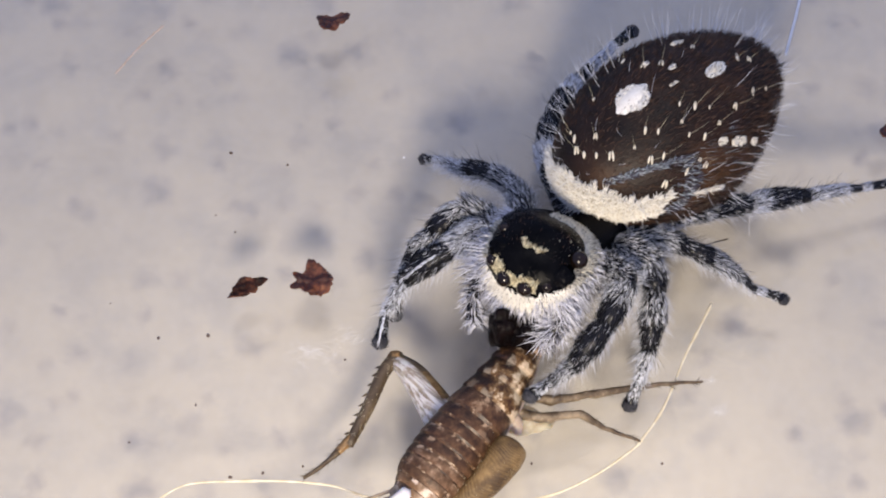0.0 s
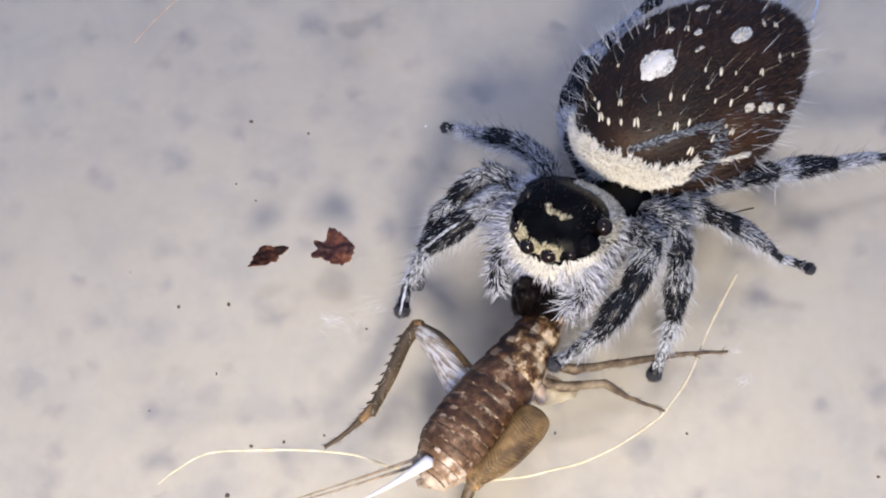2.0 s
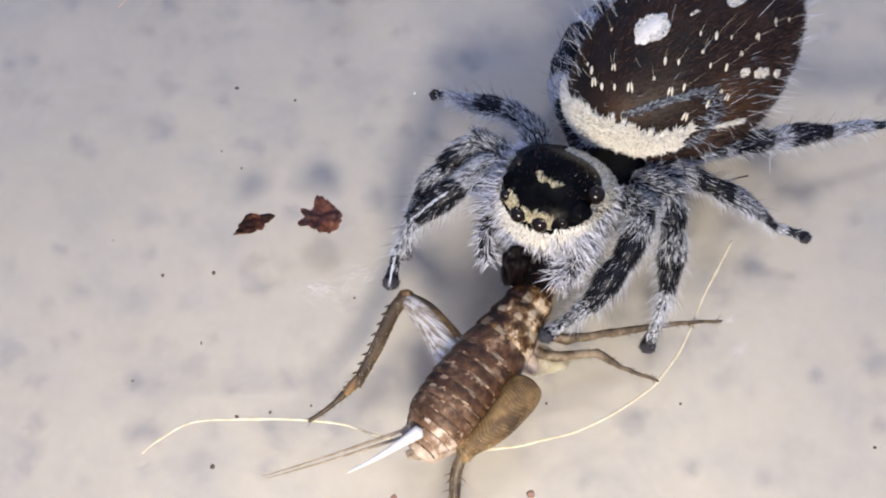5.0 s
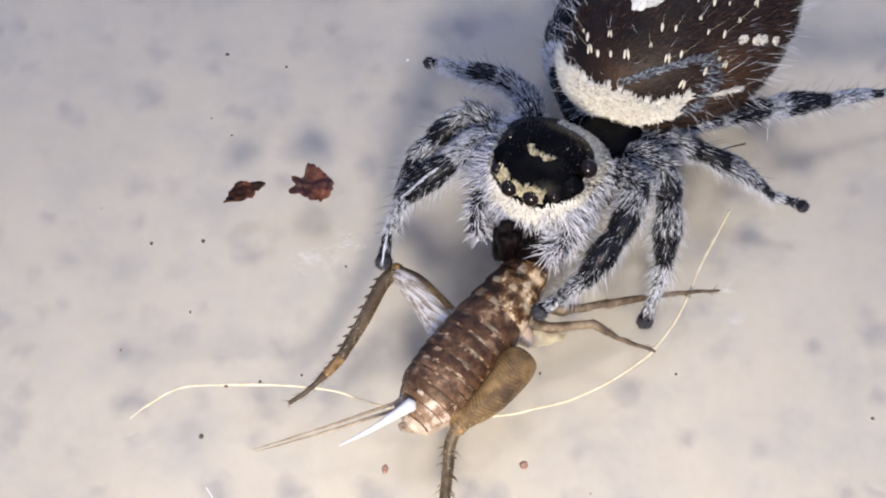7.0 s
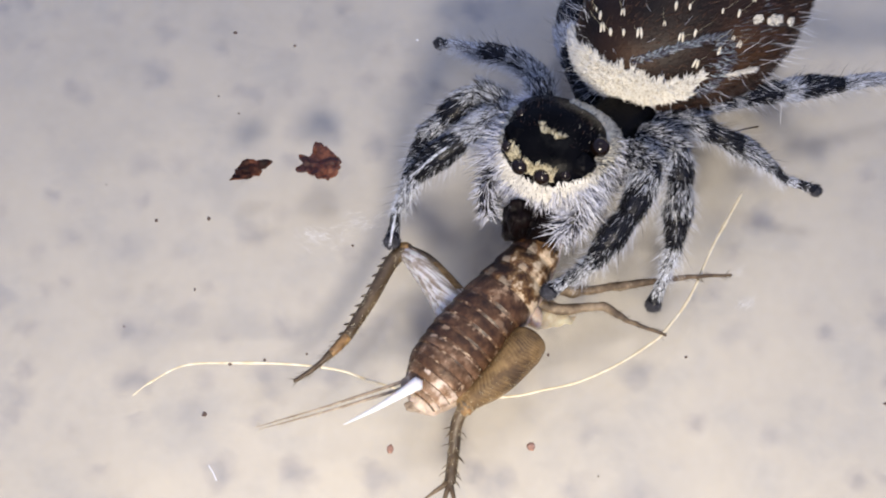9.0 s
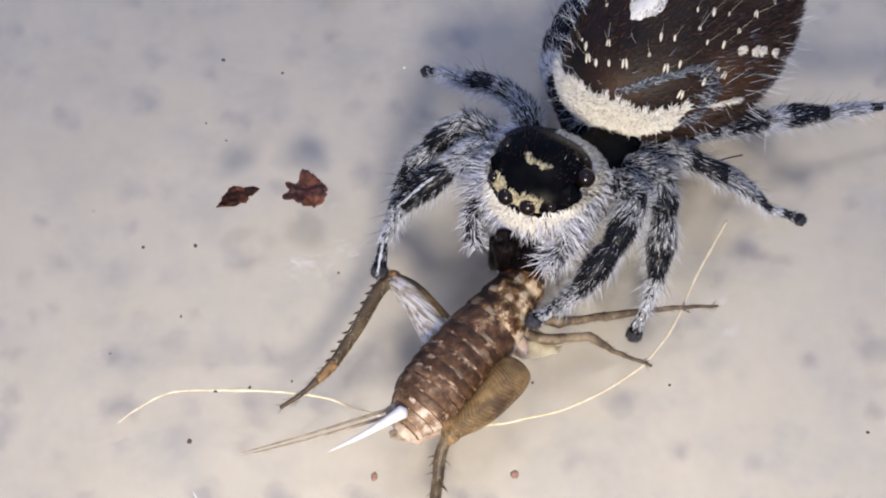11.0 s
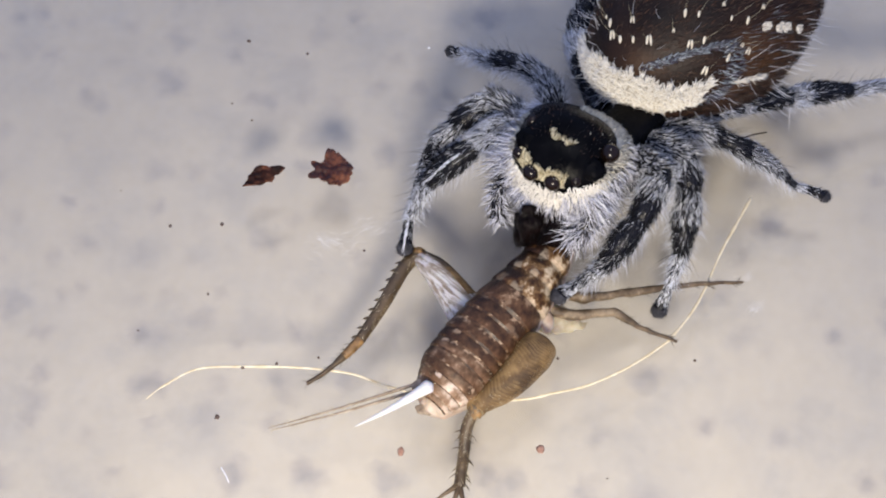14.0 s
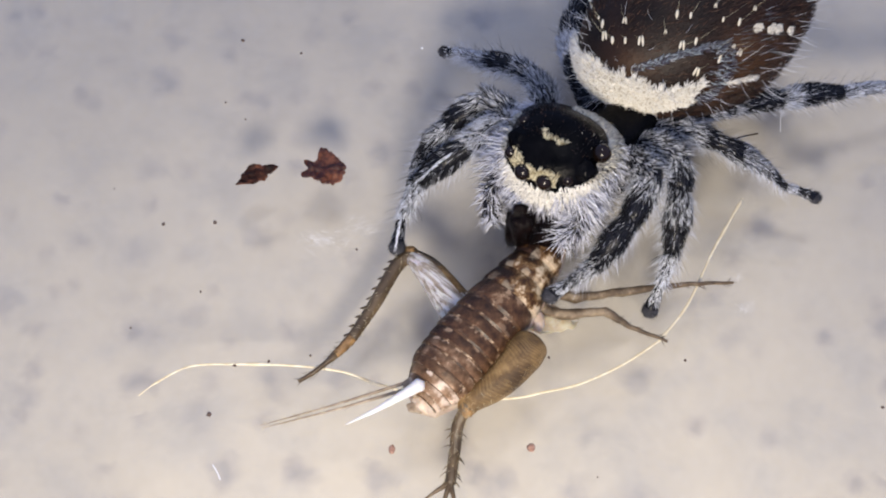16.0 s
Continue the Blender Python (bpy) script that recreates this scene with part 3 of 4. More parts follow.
for x, y in FLECKS:
    k = rng.uniform(0.4, 1.05)
    p, nrm = on_abdomen(np.array([lift(x, y)]))
    # two narrow drops of scales, side by side
    flat = unit(np.array([0.12, 1.0, 0.3]) - nrm * (nrm @ np.array([0.12, 1.0, 0.3]))[:, None])
    aside = np.cross(nrm, flat)
    drops, wide = [], 0.040 * k
    for sign in (-1, 1) if rng.uniform() < 0.35 else (0,):
        turn = np.stack([unit(aside + sign * 0.12 * flat), unit(flat - sign * 0.12 * aside), nrm], -1)[0]
        drops.append((*ball(p[0] + nrm[0] * 0.03 + aside[0] * sign * wide * 1.35, (wide * (1.0 if sign else 1.6), rng.uniform(0.13, 0.18) * k, 0.03), 6, turn, 0.3, x + sign), 0))
    sweep = AXIS * np.clip(0.9 + x, 0.1, 1.2) + np.array([-0.35, 0.5, 0.2]) * np.clip(0.3 - x, 0, 1)
    long_one = hairs(p, nrm * 0.75 + sweep * 0.5 + 0.15 * rng.normal(size=(1, 3)), rng.uniform(0.45, 1.0), 0.0048, np.array([0.1, 0.1, 0.1]))
    solid("fleck", drops + [(*long_one, 1)], [CREAM, TAN_HAIR], abdomen, ABD, "small cream fleck with one long bristle")

# the white band round the front of the abdomen
band = [(*p, 0.085, 0.10 + 0.15 * math.sin(math.pi * min(k / 27, 1)) ** 1.5, 0.0) for k, p in
        enumerate(spline([(-0.88, 0.46, 0.0), (-0.97, 0.24, 0.02), (-0.99, -0.10, 0.07), (-0.92, -0.37, 0.10), (-0.81, -0.57, 0.09), (-0.68, -0.72, 0.11), (-0.60, -0.78, 0.16)], 5))]
band += [(-0.55, -0.80, 0.25, 0.06, 0.08, 0.3), (-0.51, -0.82, 0.28, 0.04, 0.04, 0.3), (-0.57, -0.82, 0.08, 0.05, 0.06, 0.0)]
tuft("band", band, 17, BAND_HAIR, 0.27, "broad cream band of dense short scales", 0.8, 0.026, np.array([0.05, 0.35, 0.75]))
teeth = [(x, y, z + 0.74 * b + rng.uniform(-0.03, 0.05), 0.020, rng.uniform(0.03, 0.075), rng.uniform(-0.3, 0.3)) for x, y, z, a, b, turn in band[6:] for again in range(2)]
tuft("band_edge", [(x + 0.04 * rng.normal(), y + 0.04 * rng.normal(), z, a, b, turn) for x, y, z, a, b, turn in teeth], 22, BAND_HAIR, 0.30, "ragged teeth along the upper edge of the band", 0.5, 0.024, np.array([0.15, 0.45, 0.65]))
tuft("stripe", [(*p, 0.09, 0.035, 0.4) for p in spline([(-0.80, -0.38, 0.46), (-0.66, -0.49, 0.57), (-0.50, -0.59, 0.63), (-0.36, -0.67, 0.65)], 5)], 9, SHEEN_HAIR, 0.20, "silvery bluish stripe", 0.5, 0.015)
tuft("stripe", [(*p, 0.075, 0.05, 0.4) for p in spline([(-0.30, -0.70, 0.65), (-0.28, -0.80, 0.50), (-0.33, -0.87, 0.34), (-0.42, -0.89, 0.18), (-0.50, -0.86, 0.08)], 5)], 4, SHEEN_HAIR, 0.22, "sparse silvery hair curving down the flank", 0.5, 0.015)
tuft("stripe", [(*p, 0.022, 0.018, 0.5) for p in spline([(-0.32, -0.91, 0.26), (-0.20, -0.95, 0.22), (-0.08, -0.98, 0.17)], 5)], 45, CREAM_HAIR, 0.22, "thin pale side stripe", 0.4, 0.018)
# thin pale hairs swept back over the flank
u, w = rng.uniform(-0.45, 0.15, 95), rng.uniform(-0.95, -0.66, 95)
flank = np.stack([u, w, np.sqrt(np.clip(1 - u * u - w * w, 0.02, 1))], 1)
fp, fn = on_abdomen(flank)
solid("flank_hair", [(*hairs(fp, fn * 0.30 + AXIS * 0.8 + np.array([0.25, -0.15, 0.0]) + 0.14 * rng.normal(size=fp.shape), rng.uniform(0.25, 0.65, 95), 0.0065), 0)],
      [SHEEN_HAIR], abdomen, ABD, "thin silvery hair swept back along the flank")

# long white bristles
long_dirs = unit(rng.normal(size=(2200, 3)))
top, rim = long_dirs[long_dirs[:, 2] > 0.6][:14], long_dirs[np.abs(long_dirs[:, 2] - 0.05) < 0.40][:270]
# longer ones stand up along the far shoulder
upper = long_dirs[(long_dirs[:, 2] > 0.15) & (long_dirs[:, 2] < 0.72) & (long_dirs[:, 0] * 0.35 + long_dirs[:, 1] > 0.30)][:75]
reach = np.concatenate([rng.uniform(0.45, 1.15, len(top) + len(rim)), rng.uniform(0.9, 1.5, len(upper))])
long_dirs = np.concatenate([top, rim, upper])
lp, ln = on_abdomen(long_dirs)
solid("bristles", [(*hairs(lp, ln * 0.9 + AXIS * 0.18 + np.array([0, 0, 0.1]) + 0.22 * rng.normal(size=lp.shape), reach, 0.0075, np.array([0.1, 0.1, 0.1])), 0)],
      [WHITE_HAIR], abdomen, ABD, "long thin white bristles")
line = spline([ABD + AXIS * 3.9 + (0, 0, 0.1), ABD + AXIS * 4.75 + (-0.05, 0.12, 0.15)], 6)
radii = np.linspace(0.6, 0.28, len(line))
solid("spinneret", [(*tube(line, radii), 0), (*coat_of(line, radii, 260, 0.32, 1.0), 1), (*coat_of(line, radii, 60, 0.9, 1.0, 0.006), 2)], [CHITIN, BLACK_HAIR, WHITE_HAIR], abdomen, ABD, "dark hairy spinnerets")

# head and its parts; its own axes: to its left, ahead and up
FACE = np.array([2.19, 0.165, 4.35])
HEAD_TURN = math.radians(28)
HR = np.array([math.cos(HEAD_TURN), -math.sin(HEAD_TURN), 0])
HF = np.array([-math.sin(HEAD_TURN), -math.cos(HEAD_TURN), 0])


def in_head(r, ahead, up):
    return FACE + np.multiply.outer(np.asarray(r, float), HR) + np.multiply.outer(np.asarray(ahead, float), HF) + np.multiply.outer(np.asarray(up, float), np.array([0, 0, 1.0]))


def head_shape(d):
    """The carapace: boxy in front, sloping and narrowing to the back."""
    d = unit(d)
    p = np.sign(d) * np.abs(d) ** 0.80
    x, y, z = p[:, 0] * 1.62, p[:, 1] * 1.58, p[:, 2] * 1.5
    back = np.clip((-y - 0.1) / 1.5, 0, 1)
    z = np.where(z > 0, z * (1 - 0.30 * back**2), z)
    # the sides flare out below the row of eyes
    flare = np.clip((0.85 - z) / 0.8, 0, 1) * np.clip((0.4 - y) / 1.2, 0, 1)
    return x + 0.14 + np.sign(x) * 0.40 * flare * np.abs(p[:, 0]), y - 1.36 - 0.30 * flare * np.clip(-p[:, 1], 0, 1), z - 0.75


HEAD_AT = in_head(0, -2.2, -1.5)
v, f = ball((0, 0, 0), (1, 1, 1), 30)
thorax = in_head(v[:, 0] * 2.2 + 0.15, v[:, 1] * 1.6 - 2.30, v[:, 2] * 1.1 - 1.75)
waist = tube(spline([in_head(0.9, -2.4, -1.7), in_head(1.0, -3.2, -1.8), ABD - AXIS * 3.0 + (0.6, -0.7, -1.0)], 6), np.linspace(1.15, 0.9, 13), 18)
carapace = solid("carapace", [(in_head(*head_shape(v)), f, 0), (thorax, f, 0), (*waist, 0)], [CHITIN], spider, HEAD_AT, "shiny black carapace")


def head_hair(name, count, choose, way, length, radius, material, label=""):
    d = unit(rng.normal(size=(count * 6, 3)))
    x, y, z = head_shape(d)
    keep = choose(x, y, z, d)
    d, x, y, z = d[keep][:count], x[keep][:count], y[keep][:count], z[keep][:count]
    p = in_head(x, y, z)
    out = d[:, :1] * HR + d[:, 1:2] * HF + d[:, 2:] * np.array([0, 0, 1.0])
    w = way(out, x, y, z)
    return solid(name, [(*hairs(p, w + 0.25 * rng.normal(size=p.shape), length * rng.uniform(0.6, 1.3, len(p)), radius, np.array([0, 0, -0.12])), 0)],
                 [material], carapace, HEAD_AT, label)


def downward(out, x, y, z):
    return out * 0.7 + np.array([0, 0, -0.6]) + HF * 0.25


def backward(out, x, y, z):
    return out * 0.35 - HF * 0.9


head_hair("side_hair", 2600, lambda x, y, z, d: (z < -0.30) & (y > -2.6) & (np.abs(x) > 0.8), downward, 0.55, 0.015, FACE_HAIR, "white cheek hair")
head_hair("side_band", 5200, lambda x, y, z, d: (z > -0.95) & (z < 0.10 + 0.12 * (y > -1.3)) & (y < -0.55) & (x > -0.1) | (z > -1.2) & (z < -0.1) & (y < -0.5) & (y > -1.9) & (x < -1.0),
          lambda out, x, y, z: out * 0.55 - HF * 0.45 + np.array([0, 0, -0.5]), 0.16, 0.021, DULL_HAIR, "dull cream band of scales along the side")
head_hair("under_eye_hair", 1700, lambda x, y, z, d: (z > -0.75) & (z < 0.03 - 0.22 * (x < 0.85)) & (y > -0.75) & (x > -1.1), lambda out, x, y, z: out * 0.5 + np.array([0, 0, -0.7]) + HR * 0.2, 0.20, 0.020, SNOW_HAIR, "smooth cream-white hair under the eyes")
head_hair("cheek_hair", 1100, lambda x, y, z, d: (z < -0.26 + 0.24 * (x > 1.15)) & (y > -1.35) & ((x > 0.35) | (x < -0.6)), downward, 0.33, 0.018, SNOW_HAIR, "white hair under the side eyes")
bx = rng.uniform(-1.0, 0.72, 900)
bz = rng.uniform(0.70, 1.08, 900) - 0.16 * np.exp(-((bx / 0.16) ** 2)) * rng.uniform(0, 1, 900)
ragged = np.array([noise.noise(Vector((a * 4.0, b * 5.0, 1.7))) for a, b in zip(bx, bz)]) + 0.9 * (1 - np.abs(bz - 0.86) / 0.2)
bx, bz = bx[ragged > -0.05], bz[ragged > -0.05]
by = 1.58 * (1 - (np.abs(bx - 0.14) / 1.62) ** 2.5 - (bz / 1.5) ** 2.5).clip(0, 1) ** 0.4
bp = in_head(bx, by - 1.35 + 0.02, bz - 0.75 + 0.02)
solid("brow", [(*hairs(bp, -HF * 0.5 + np.array([0, 0, 0.6]) + 0.45 * rng.normal(size=bp.shape), rng.uniform(0.10, 0.20, len(bp)), 0.020), 0)], [TAN_HAIR], carapace, HEAD_AT, "yellowish hair above the front eyes")
head_hair("crown_scales", 45, lambda x, y, z, d: (z > 0.15) & (y < -1.3) & (x > -0.5) & (x + 0.4 * rng.normal(size=len(x)) > 0.2), backward, 0.09, 0.007, DULL_HAIR, "scattered pale scales on the back of the crown")
head_hair("crown_hair", 300, lambda x, y, z, d: (z > 0.1) & (y < -0.8), backward, 0.10, 0.006, BROWN_HAIR, "sparse fine dark hair")
for way, count in ((1.0, 950), (-1.0, 220)):
    q = in_head(way * rng.uniform(0.9, 1.65, count), rng.uniform(-1.7, -0.1, count), rng.uniform(-1.3, -0.25, count))
    w = HR * way * 0.85 + HF * 0.30 + np.array([0, 0, -0.30]) + 0.28 * rng.normal(size=q.shape)
    solid("cheek_fan", [(*hairs(q, w, rng.uniform(0.55, 1.25, count), 0.017, np.array([0, 0, -0.25])), 0)], [FACE_HAIR], carapace, HEAD_AT, "fan of long white cheek hair")
v, f = ball((0, 0, 0), (1, 1, 1), 14)
solid("face", [(in_head(v[:, 0] * 1.30 + 0.05, v[:, 1] * 0.72 - 0.35, v[:, 2] * 0.78 - 0.98), f, 0)], [LEG], carapace, HEAD_AT)
d = unit(rng.normal(size=(6500, 3)))
d = d[(d[:, 1] > -0.1) & (d[:, 2] > -0.75)]
p = in_head(d[:, 0] * 1.30 + 0.05, d[:, 1] * 0.72 - 0.35, d[:, 2] * 0.78 - 0.98)
out = d[:, :1] * HR + d[:, 1:2] * HF + d[:, 2:] * np.array([0, 0, 1.0])
w = out * 0.8 + np.array([0, 0, -0.8]) + 0.22 * rng.normal(size=p.shape)
low = d[:, 2] < 0.25
solid("face_hair", [(*hairs(p[low], w[low], rng.uniform(0.3, 0.65, low.sum()), 0.015, np.array([0, 0, -0.15])), 0), (*hairs(p[~low], w[~low], rng.uniform(0.16, 0.3, (~low).sum()), 0.018), 1)],
      [FACE_HAIR, SNOW_HAIR], carapace, HEAD_AT, "dense white hair below the eyes")


def head_tuft(name, r, ahead, a, b, turn, count, material, length, label):
    w, q = rng.uniform(0, 2 * math.pi, count), np.sqrt(rng.uniform(0, 1, count))
    x, y = a * q * np.cos(w), b * q * np.sin(w)
    x, y = r + x * math.cos(turn) - y * math.sin(turn), ahead + x * math.sin(turn) + y * math.cos(turn)
    p = in_head(x, y, np.full(count, 0.74))
    return solid(name, [(*hairs(p, -HF + np.array([0, 0, 0.25]) + 0.3 * rng.normal(size=p.shape), length, 0.018), 0)], [material], carapace, HEAD_AT, label)


for r, ahead, a, b, turn in ((-0.24, -1.06, 0.13, 0.10, 0.6), (-0.06, -0.97, 0.15, 0.09, -0.4), (0.17, -1.01, 0.12, 0.06, 0.3), (0.40, -1.00, 0.15, 0.08, -0.5), (0.30, -0.90, 0.08, 0.06, 0.0)):
    head_tuft("crown_mark", r, ahead, a, b, turn, int(2600 * a * b), TAN_HAIR, 0.13, "small ragged yellowish mark on the crown")
for side_of, out_by in ((1.0, 1.22), (-1.0, 0.95)):
    solid("eye_ridge", [(*ball(in_head(0.06 + side_of * out_by, -0.80, 0.24), (0.40, 0.42, 0.32), 12, bumps=0.25, seed=side_of), 0)], [CHITIN], carapace, HEAD_AT)

for r, ahead, up, size in ((-0.36, 0.05, 0.0, 0.28), (0.38, 0.05, 0.0, 0.28), (-0.98, -0.32, 0.12, 0.20), (0.98, -0.27, 0.10, 0.19),
                           (-1.12, -1.46, 0.28, 0.20), (1.52, -1.46, 0.40, 0.30)):
    solid("eye", [(*ball(in_head(r, ahead, up), (size,) * 3, 12), 0)], [EYE], carapace, HEAD_AT)

# jaws and palps
for at, size in (((1.90, -0.50, 2.35), (0.55, 0.56, 1.0)), ((2.62, -0.62, 2.30), (0.66, 0.62, 0.98))):
    v, f = ball(at, size, 18, bumps=0.30, seed=at[0])
    n = unit(v - np.array(at))
    pick = rng.permutation(len(v))[:240]
    solid("chelicera", [(v, f, 0), (*hairs(v[pick], n[pick] * 0.5 + np.array([0, -0.1, -0.8]), rng.uniform(0.12, 0.3, 240), 0.009), 1)], [JAW, BLACK_HAIR], carapace, HEAD_AT, "dark hairy jaw")
for pts, much in (([(1.25, 1.0, 3.5), (0.86, 0.36, 2.75), (1.10, -0.22, 2.1)], 0.38), ([(3.95, 0.0, 3.5), (3.60, -0.75, 3.1), (2.98, -1.12, 2.6)], 0.56)):
    line = spline(pts, 7)
    radii = np.interp(np.linspace(0, 1, len(line)), [0, 0.5, 0.85, 1], [0.22, 0.23, 0.26, 0.14])
    solid("pedipalp", [(*tube(line, radii), 0), (*coat_of(line, radii, int(1150 * much), much * 1.1, 0.25, 0.018), 1), (*coat_of(line, radii, 160, much * 0.8, 0.8, 0.012), 2)],
          [LEG, FACE_HAIR, BLACK_HAIR], carapace, HEAD_AT, "short palp with long white hair")


# legs: joints from the body to the tip
SEGMENTS = ("femur", "patella", "tibia", "metatarsus", "tarsus")
THICK = ((0.44, 0.54, 0.42), (0.40, 0.44, 0.40), (0.38, 0.45, 0.28), (0.24, 0.19, 0.15), (0.15, 0.17, 0.23))


def make_leg(joints, size, coats, fringe, label, streak=False):
    """coats: for each segment the bands of hair along it, g grey, b black, w white."""
    joints = [np.array(j, float) for j in joints]
    root = joints[0]
    start = spline([root - unit(joints[1] - root) * 0.25, root + (joints[1] - root) * 0.22], 6)
    leg = solid("leg", [(*tube(start, np.full(len(start), 0.42 * size)), 0)], [LEG], spider, root, label)
    for k, name in enumerate(SEGMENTS):
        a, b = joints[k], joints[k + 1]
        sag = np.array([0, 0, 0.10 if k == 0 else 0.04]) * np.linalg.norm(b - a)
        line = spline([a, (a + b) / 2 + sag, b + (b - a) * 0.06], 7)
        s = np.linspace(0, 1, len(line))
        radii = size * np.interp(s, [0, 0.15, 0.5, 0.88, 1], [THICK[k][0] * 0.8, THICK[k][0], THICK[k][1], THICK[k][2], THICK[k][2] * 0.75])
        span = np.linalg.norm(b - a)
        n = int(span * (1150 if k < 3 else 680) * size)
        length = (0.27, 0.26, 0.25, 0.18, 0.13)[k] * (0.7 + 0.3 * size)
        pieces = [(*tube(line, radii), 0)]
        for c, kind in enumerate(coats[k]):
            m = len(coats[k])
            reach = len(line) - (5 if k == 4 else 1)
            i0, i1 = round(c * reach / m), round((c + 1) * reach / m)
            bit, rad, q = line[i0 : i1 + 1], radii[i0 : i1 + 1], n // m
            if kind == "g":
                pieces += [(*coat_of(bit, rad, q, length, 1.9, 0.0098), 1), (*coat_of(bit, rad, q // 4, length, 1.6, 0.009), 2)]
            elif kind == "w":
                pieces += [(*coat_of(bit, rad, q * 2 // 3, length, 1.6, 0.0098), 3), (*coat_of(bit, rad, q * 2 // 3, length, 1.6, 0.0098), 1)]
            else:
                pieces += [(*coat_of(bit, rad, q * 2 // 3, length * 0.7, 2.2, 0.009), 2), (*coat_of(bit, rad, q // 14, length * 0.8, 1.9, 0.008), 1)]
        if k == 4:
            pad = ball(b + (a - b) * 0.02, (0.27 * size, 0.27 * size, 0.22 * size), 12, bumps=0.12, seed=b[0])
            fuzz = rng.permutation(len(pad[0]))[:210]
            pieces += [(*pad, 4), (*hairs(pad[0][fuzz], pad[0][fuzz] - b + (b - a) * 0.12, rng.uniform(0.04, 0.09, 210), 0.009), 2),
                       (*coat_of(line[-8:-4], radii[-8:-4] * 1.05, 40, 0.13, 1.2, 0.009, wild=0.2), 1)]
        if fringe and k < 4:
            pieces.append((*coat_of(line, radii, int(span * 110 * fringe), 0.50, 0.7, 0.0058, arc=(math.pi * 0.9, math.pi * 2.1) if fringe < 1.9 else (0, 2 * math.pi)), 3))
        # a narrow line of flat white scales along the back; on the tarsus they imitate a highlight
        if streak and k in (2, 4):
            tan = frames_along(line)[0]
            back = np.array([-0.10, -0.42, 0.90]) - tan * (tan @ np.array([-0.10, -0.42, 0.90]))[:, None]
            ridge = (line + unit(back) * radii[:, None] * 1.12)[4 if k == 2 else 1:]
            at = rng.uniform(0, len(ridge) - 1.01, 90)
            spot = np.stack([np.interp(at, range(len(ridge)), ridge[:, c]) for c in range(3)], 1) + 0.018 * rng.normal(size=(90, 3))
            pieces.append((*hairs(spot, (b - a) + 0.1 * rng.normal(size=(90, 3)), rng.uniform(0.12, 0.22, 90), 0.014), 3))
        # a few long dark bristles
        if k < 4:
            pieces.append((*coat_of(line, radii, int(span * 9) + 2, 0.60, 0.9, 0.0075), 2))
        solid(name, pieces, [LEG, GREY_HAIR, BLACK_HAIR, WHITE_HAIR, PAD], leg, root)
    return leg


LEGS = {
    "front_a": make_leg([(2.01, 2.08, 2.30), (1.28, 3.04, 3.00), (0.24, 2.29, 2.80), (-1.38, 1.50, 1.75), (-1.94, 0.44, 1.25), (-2.07, -0.57, 1.10)],
                        1.0, ("g", "w", "b", "w", "b"), 1.0, "black and grey hairy front leg touching the cricket", True),
    "second_a": make_leg([(2.09, 3.15, 2.00), (0.57, 3.92, 2.90), (-0.42, 3.14, 2.60), (-1.32, 2.34, 1.60), (-1.66, 1.82, 0.90), (-1.82, 1.28, 0.20)],
                         0.95, ("g", "gb", "gb", "gb", "b"), 1.0, "grey hairy leg bent close behind the front leg"),
    "third_a": make_leg([(2.93, 4.23, 1.80), (2.44, 5.60, 1.70), (1.76, 6.38, 1.40), (0.57, 7.08, 0.80), (-0.26, 7.58, 0.50), (-0.70, 7.84, 0.20)],
                        0.78, ("g", "g", "bbg", "w", "b"), 1.6, "grey hairy leg stretched sideways"),
    "fourth_a": make_leg([(4.24, 4.47, 1.80), (3.63, 7.21, 1.60), (3.80, 8.63, 1.30), (4.79, 10.70, 0.80), (5.96, 12.35, 0.40), (7.20, 13.70, 0.20)],
                         0.98, ("bbw", "b", "bbw", "bw", "wb"), 0.12, "banded black and white hind leg beside the abdomen"),
    "front_b": make_leg([(5.01, 1.96, 2.50), (5.91, 0.66, 3.60), (5.23, -0.67, 3.20), (4.24, -1.80, 2.40), (3.53, -2.28, 2.15), (2.80, -2.80, 2.10)],
                        1.0, ("g", "gb", "b", "g", "g"), 1.6, "thick black and grey front leg holding the cricket"),
    "second_b": make_leg([(5.44, 2.79, 2.20), (6.86, 1.77, 3.00), (6.94, 0.87, 2.70), (6.83, -0.73, 1.50), (6.57, -1.51, 0.75), (6.28, -2.20, 0.22)],
                         0.96, ("g", "gb", "gb", "w", "g"), 1.3, "grey hairy leg with a dark padded foot"),
    "third_b": make_leg([(5.89, 3.29, 2.00), (7.28, 3.26, 2.40), (8.25, 2.99, 2.10), (9.80, 2.71, 1.20), (10.75, 2.30, 0.50), (11.79, 2.11, 0.20)],
                        0.78, ("g", "gb", "bg", "gb", "wb"), 1.2, "grey hairy leg with a dark padded foot"),
    "fourth_b": make_leg([(6.52, 3.96, 1.90), (9.07, 4.54, 2.00), (10.52, 4.96, 1.70), (12.81, 5.79, 1.00), (14.90, 6.45, 0.50), (16.53, 6.87, 0.20)],
                         0.86, ("gg", "b", "wbbb", "wwwb", "wbb"), 0.45, "banded black and white hind leg stretched out"),
}
TIPS = {"front_a": (-2.07, -0.57, 1.10), "second_a": (-1.82, 1.28, 0.20), "third_a": (-0.70, 7.84, 0.20), "fourth_a": (7.20, 13.70, 0.20),
        "front_b": (2.80, -2.80, 2.10), "second_b": (6.28, -2.20, 0.22), "third_b": (11.79, 2.11, 0.20), "fourth_b": (16.53, 6.87, 0.20)}

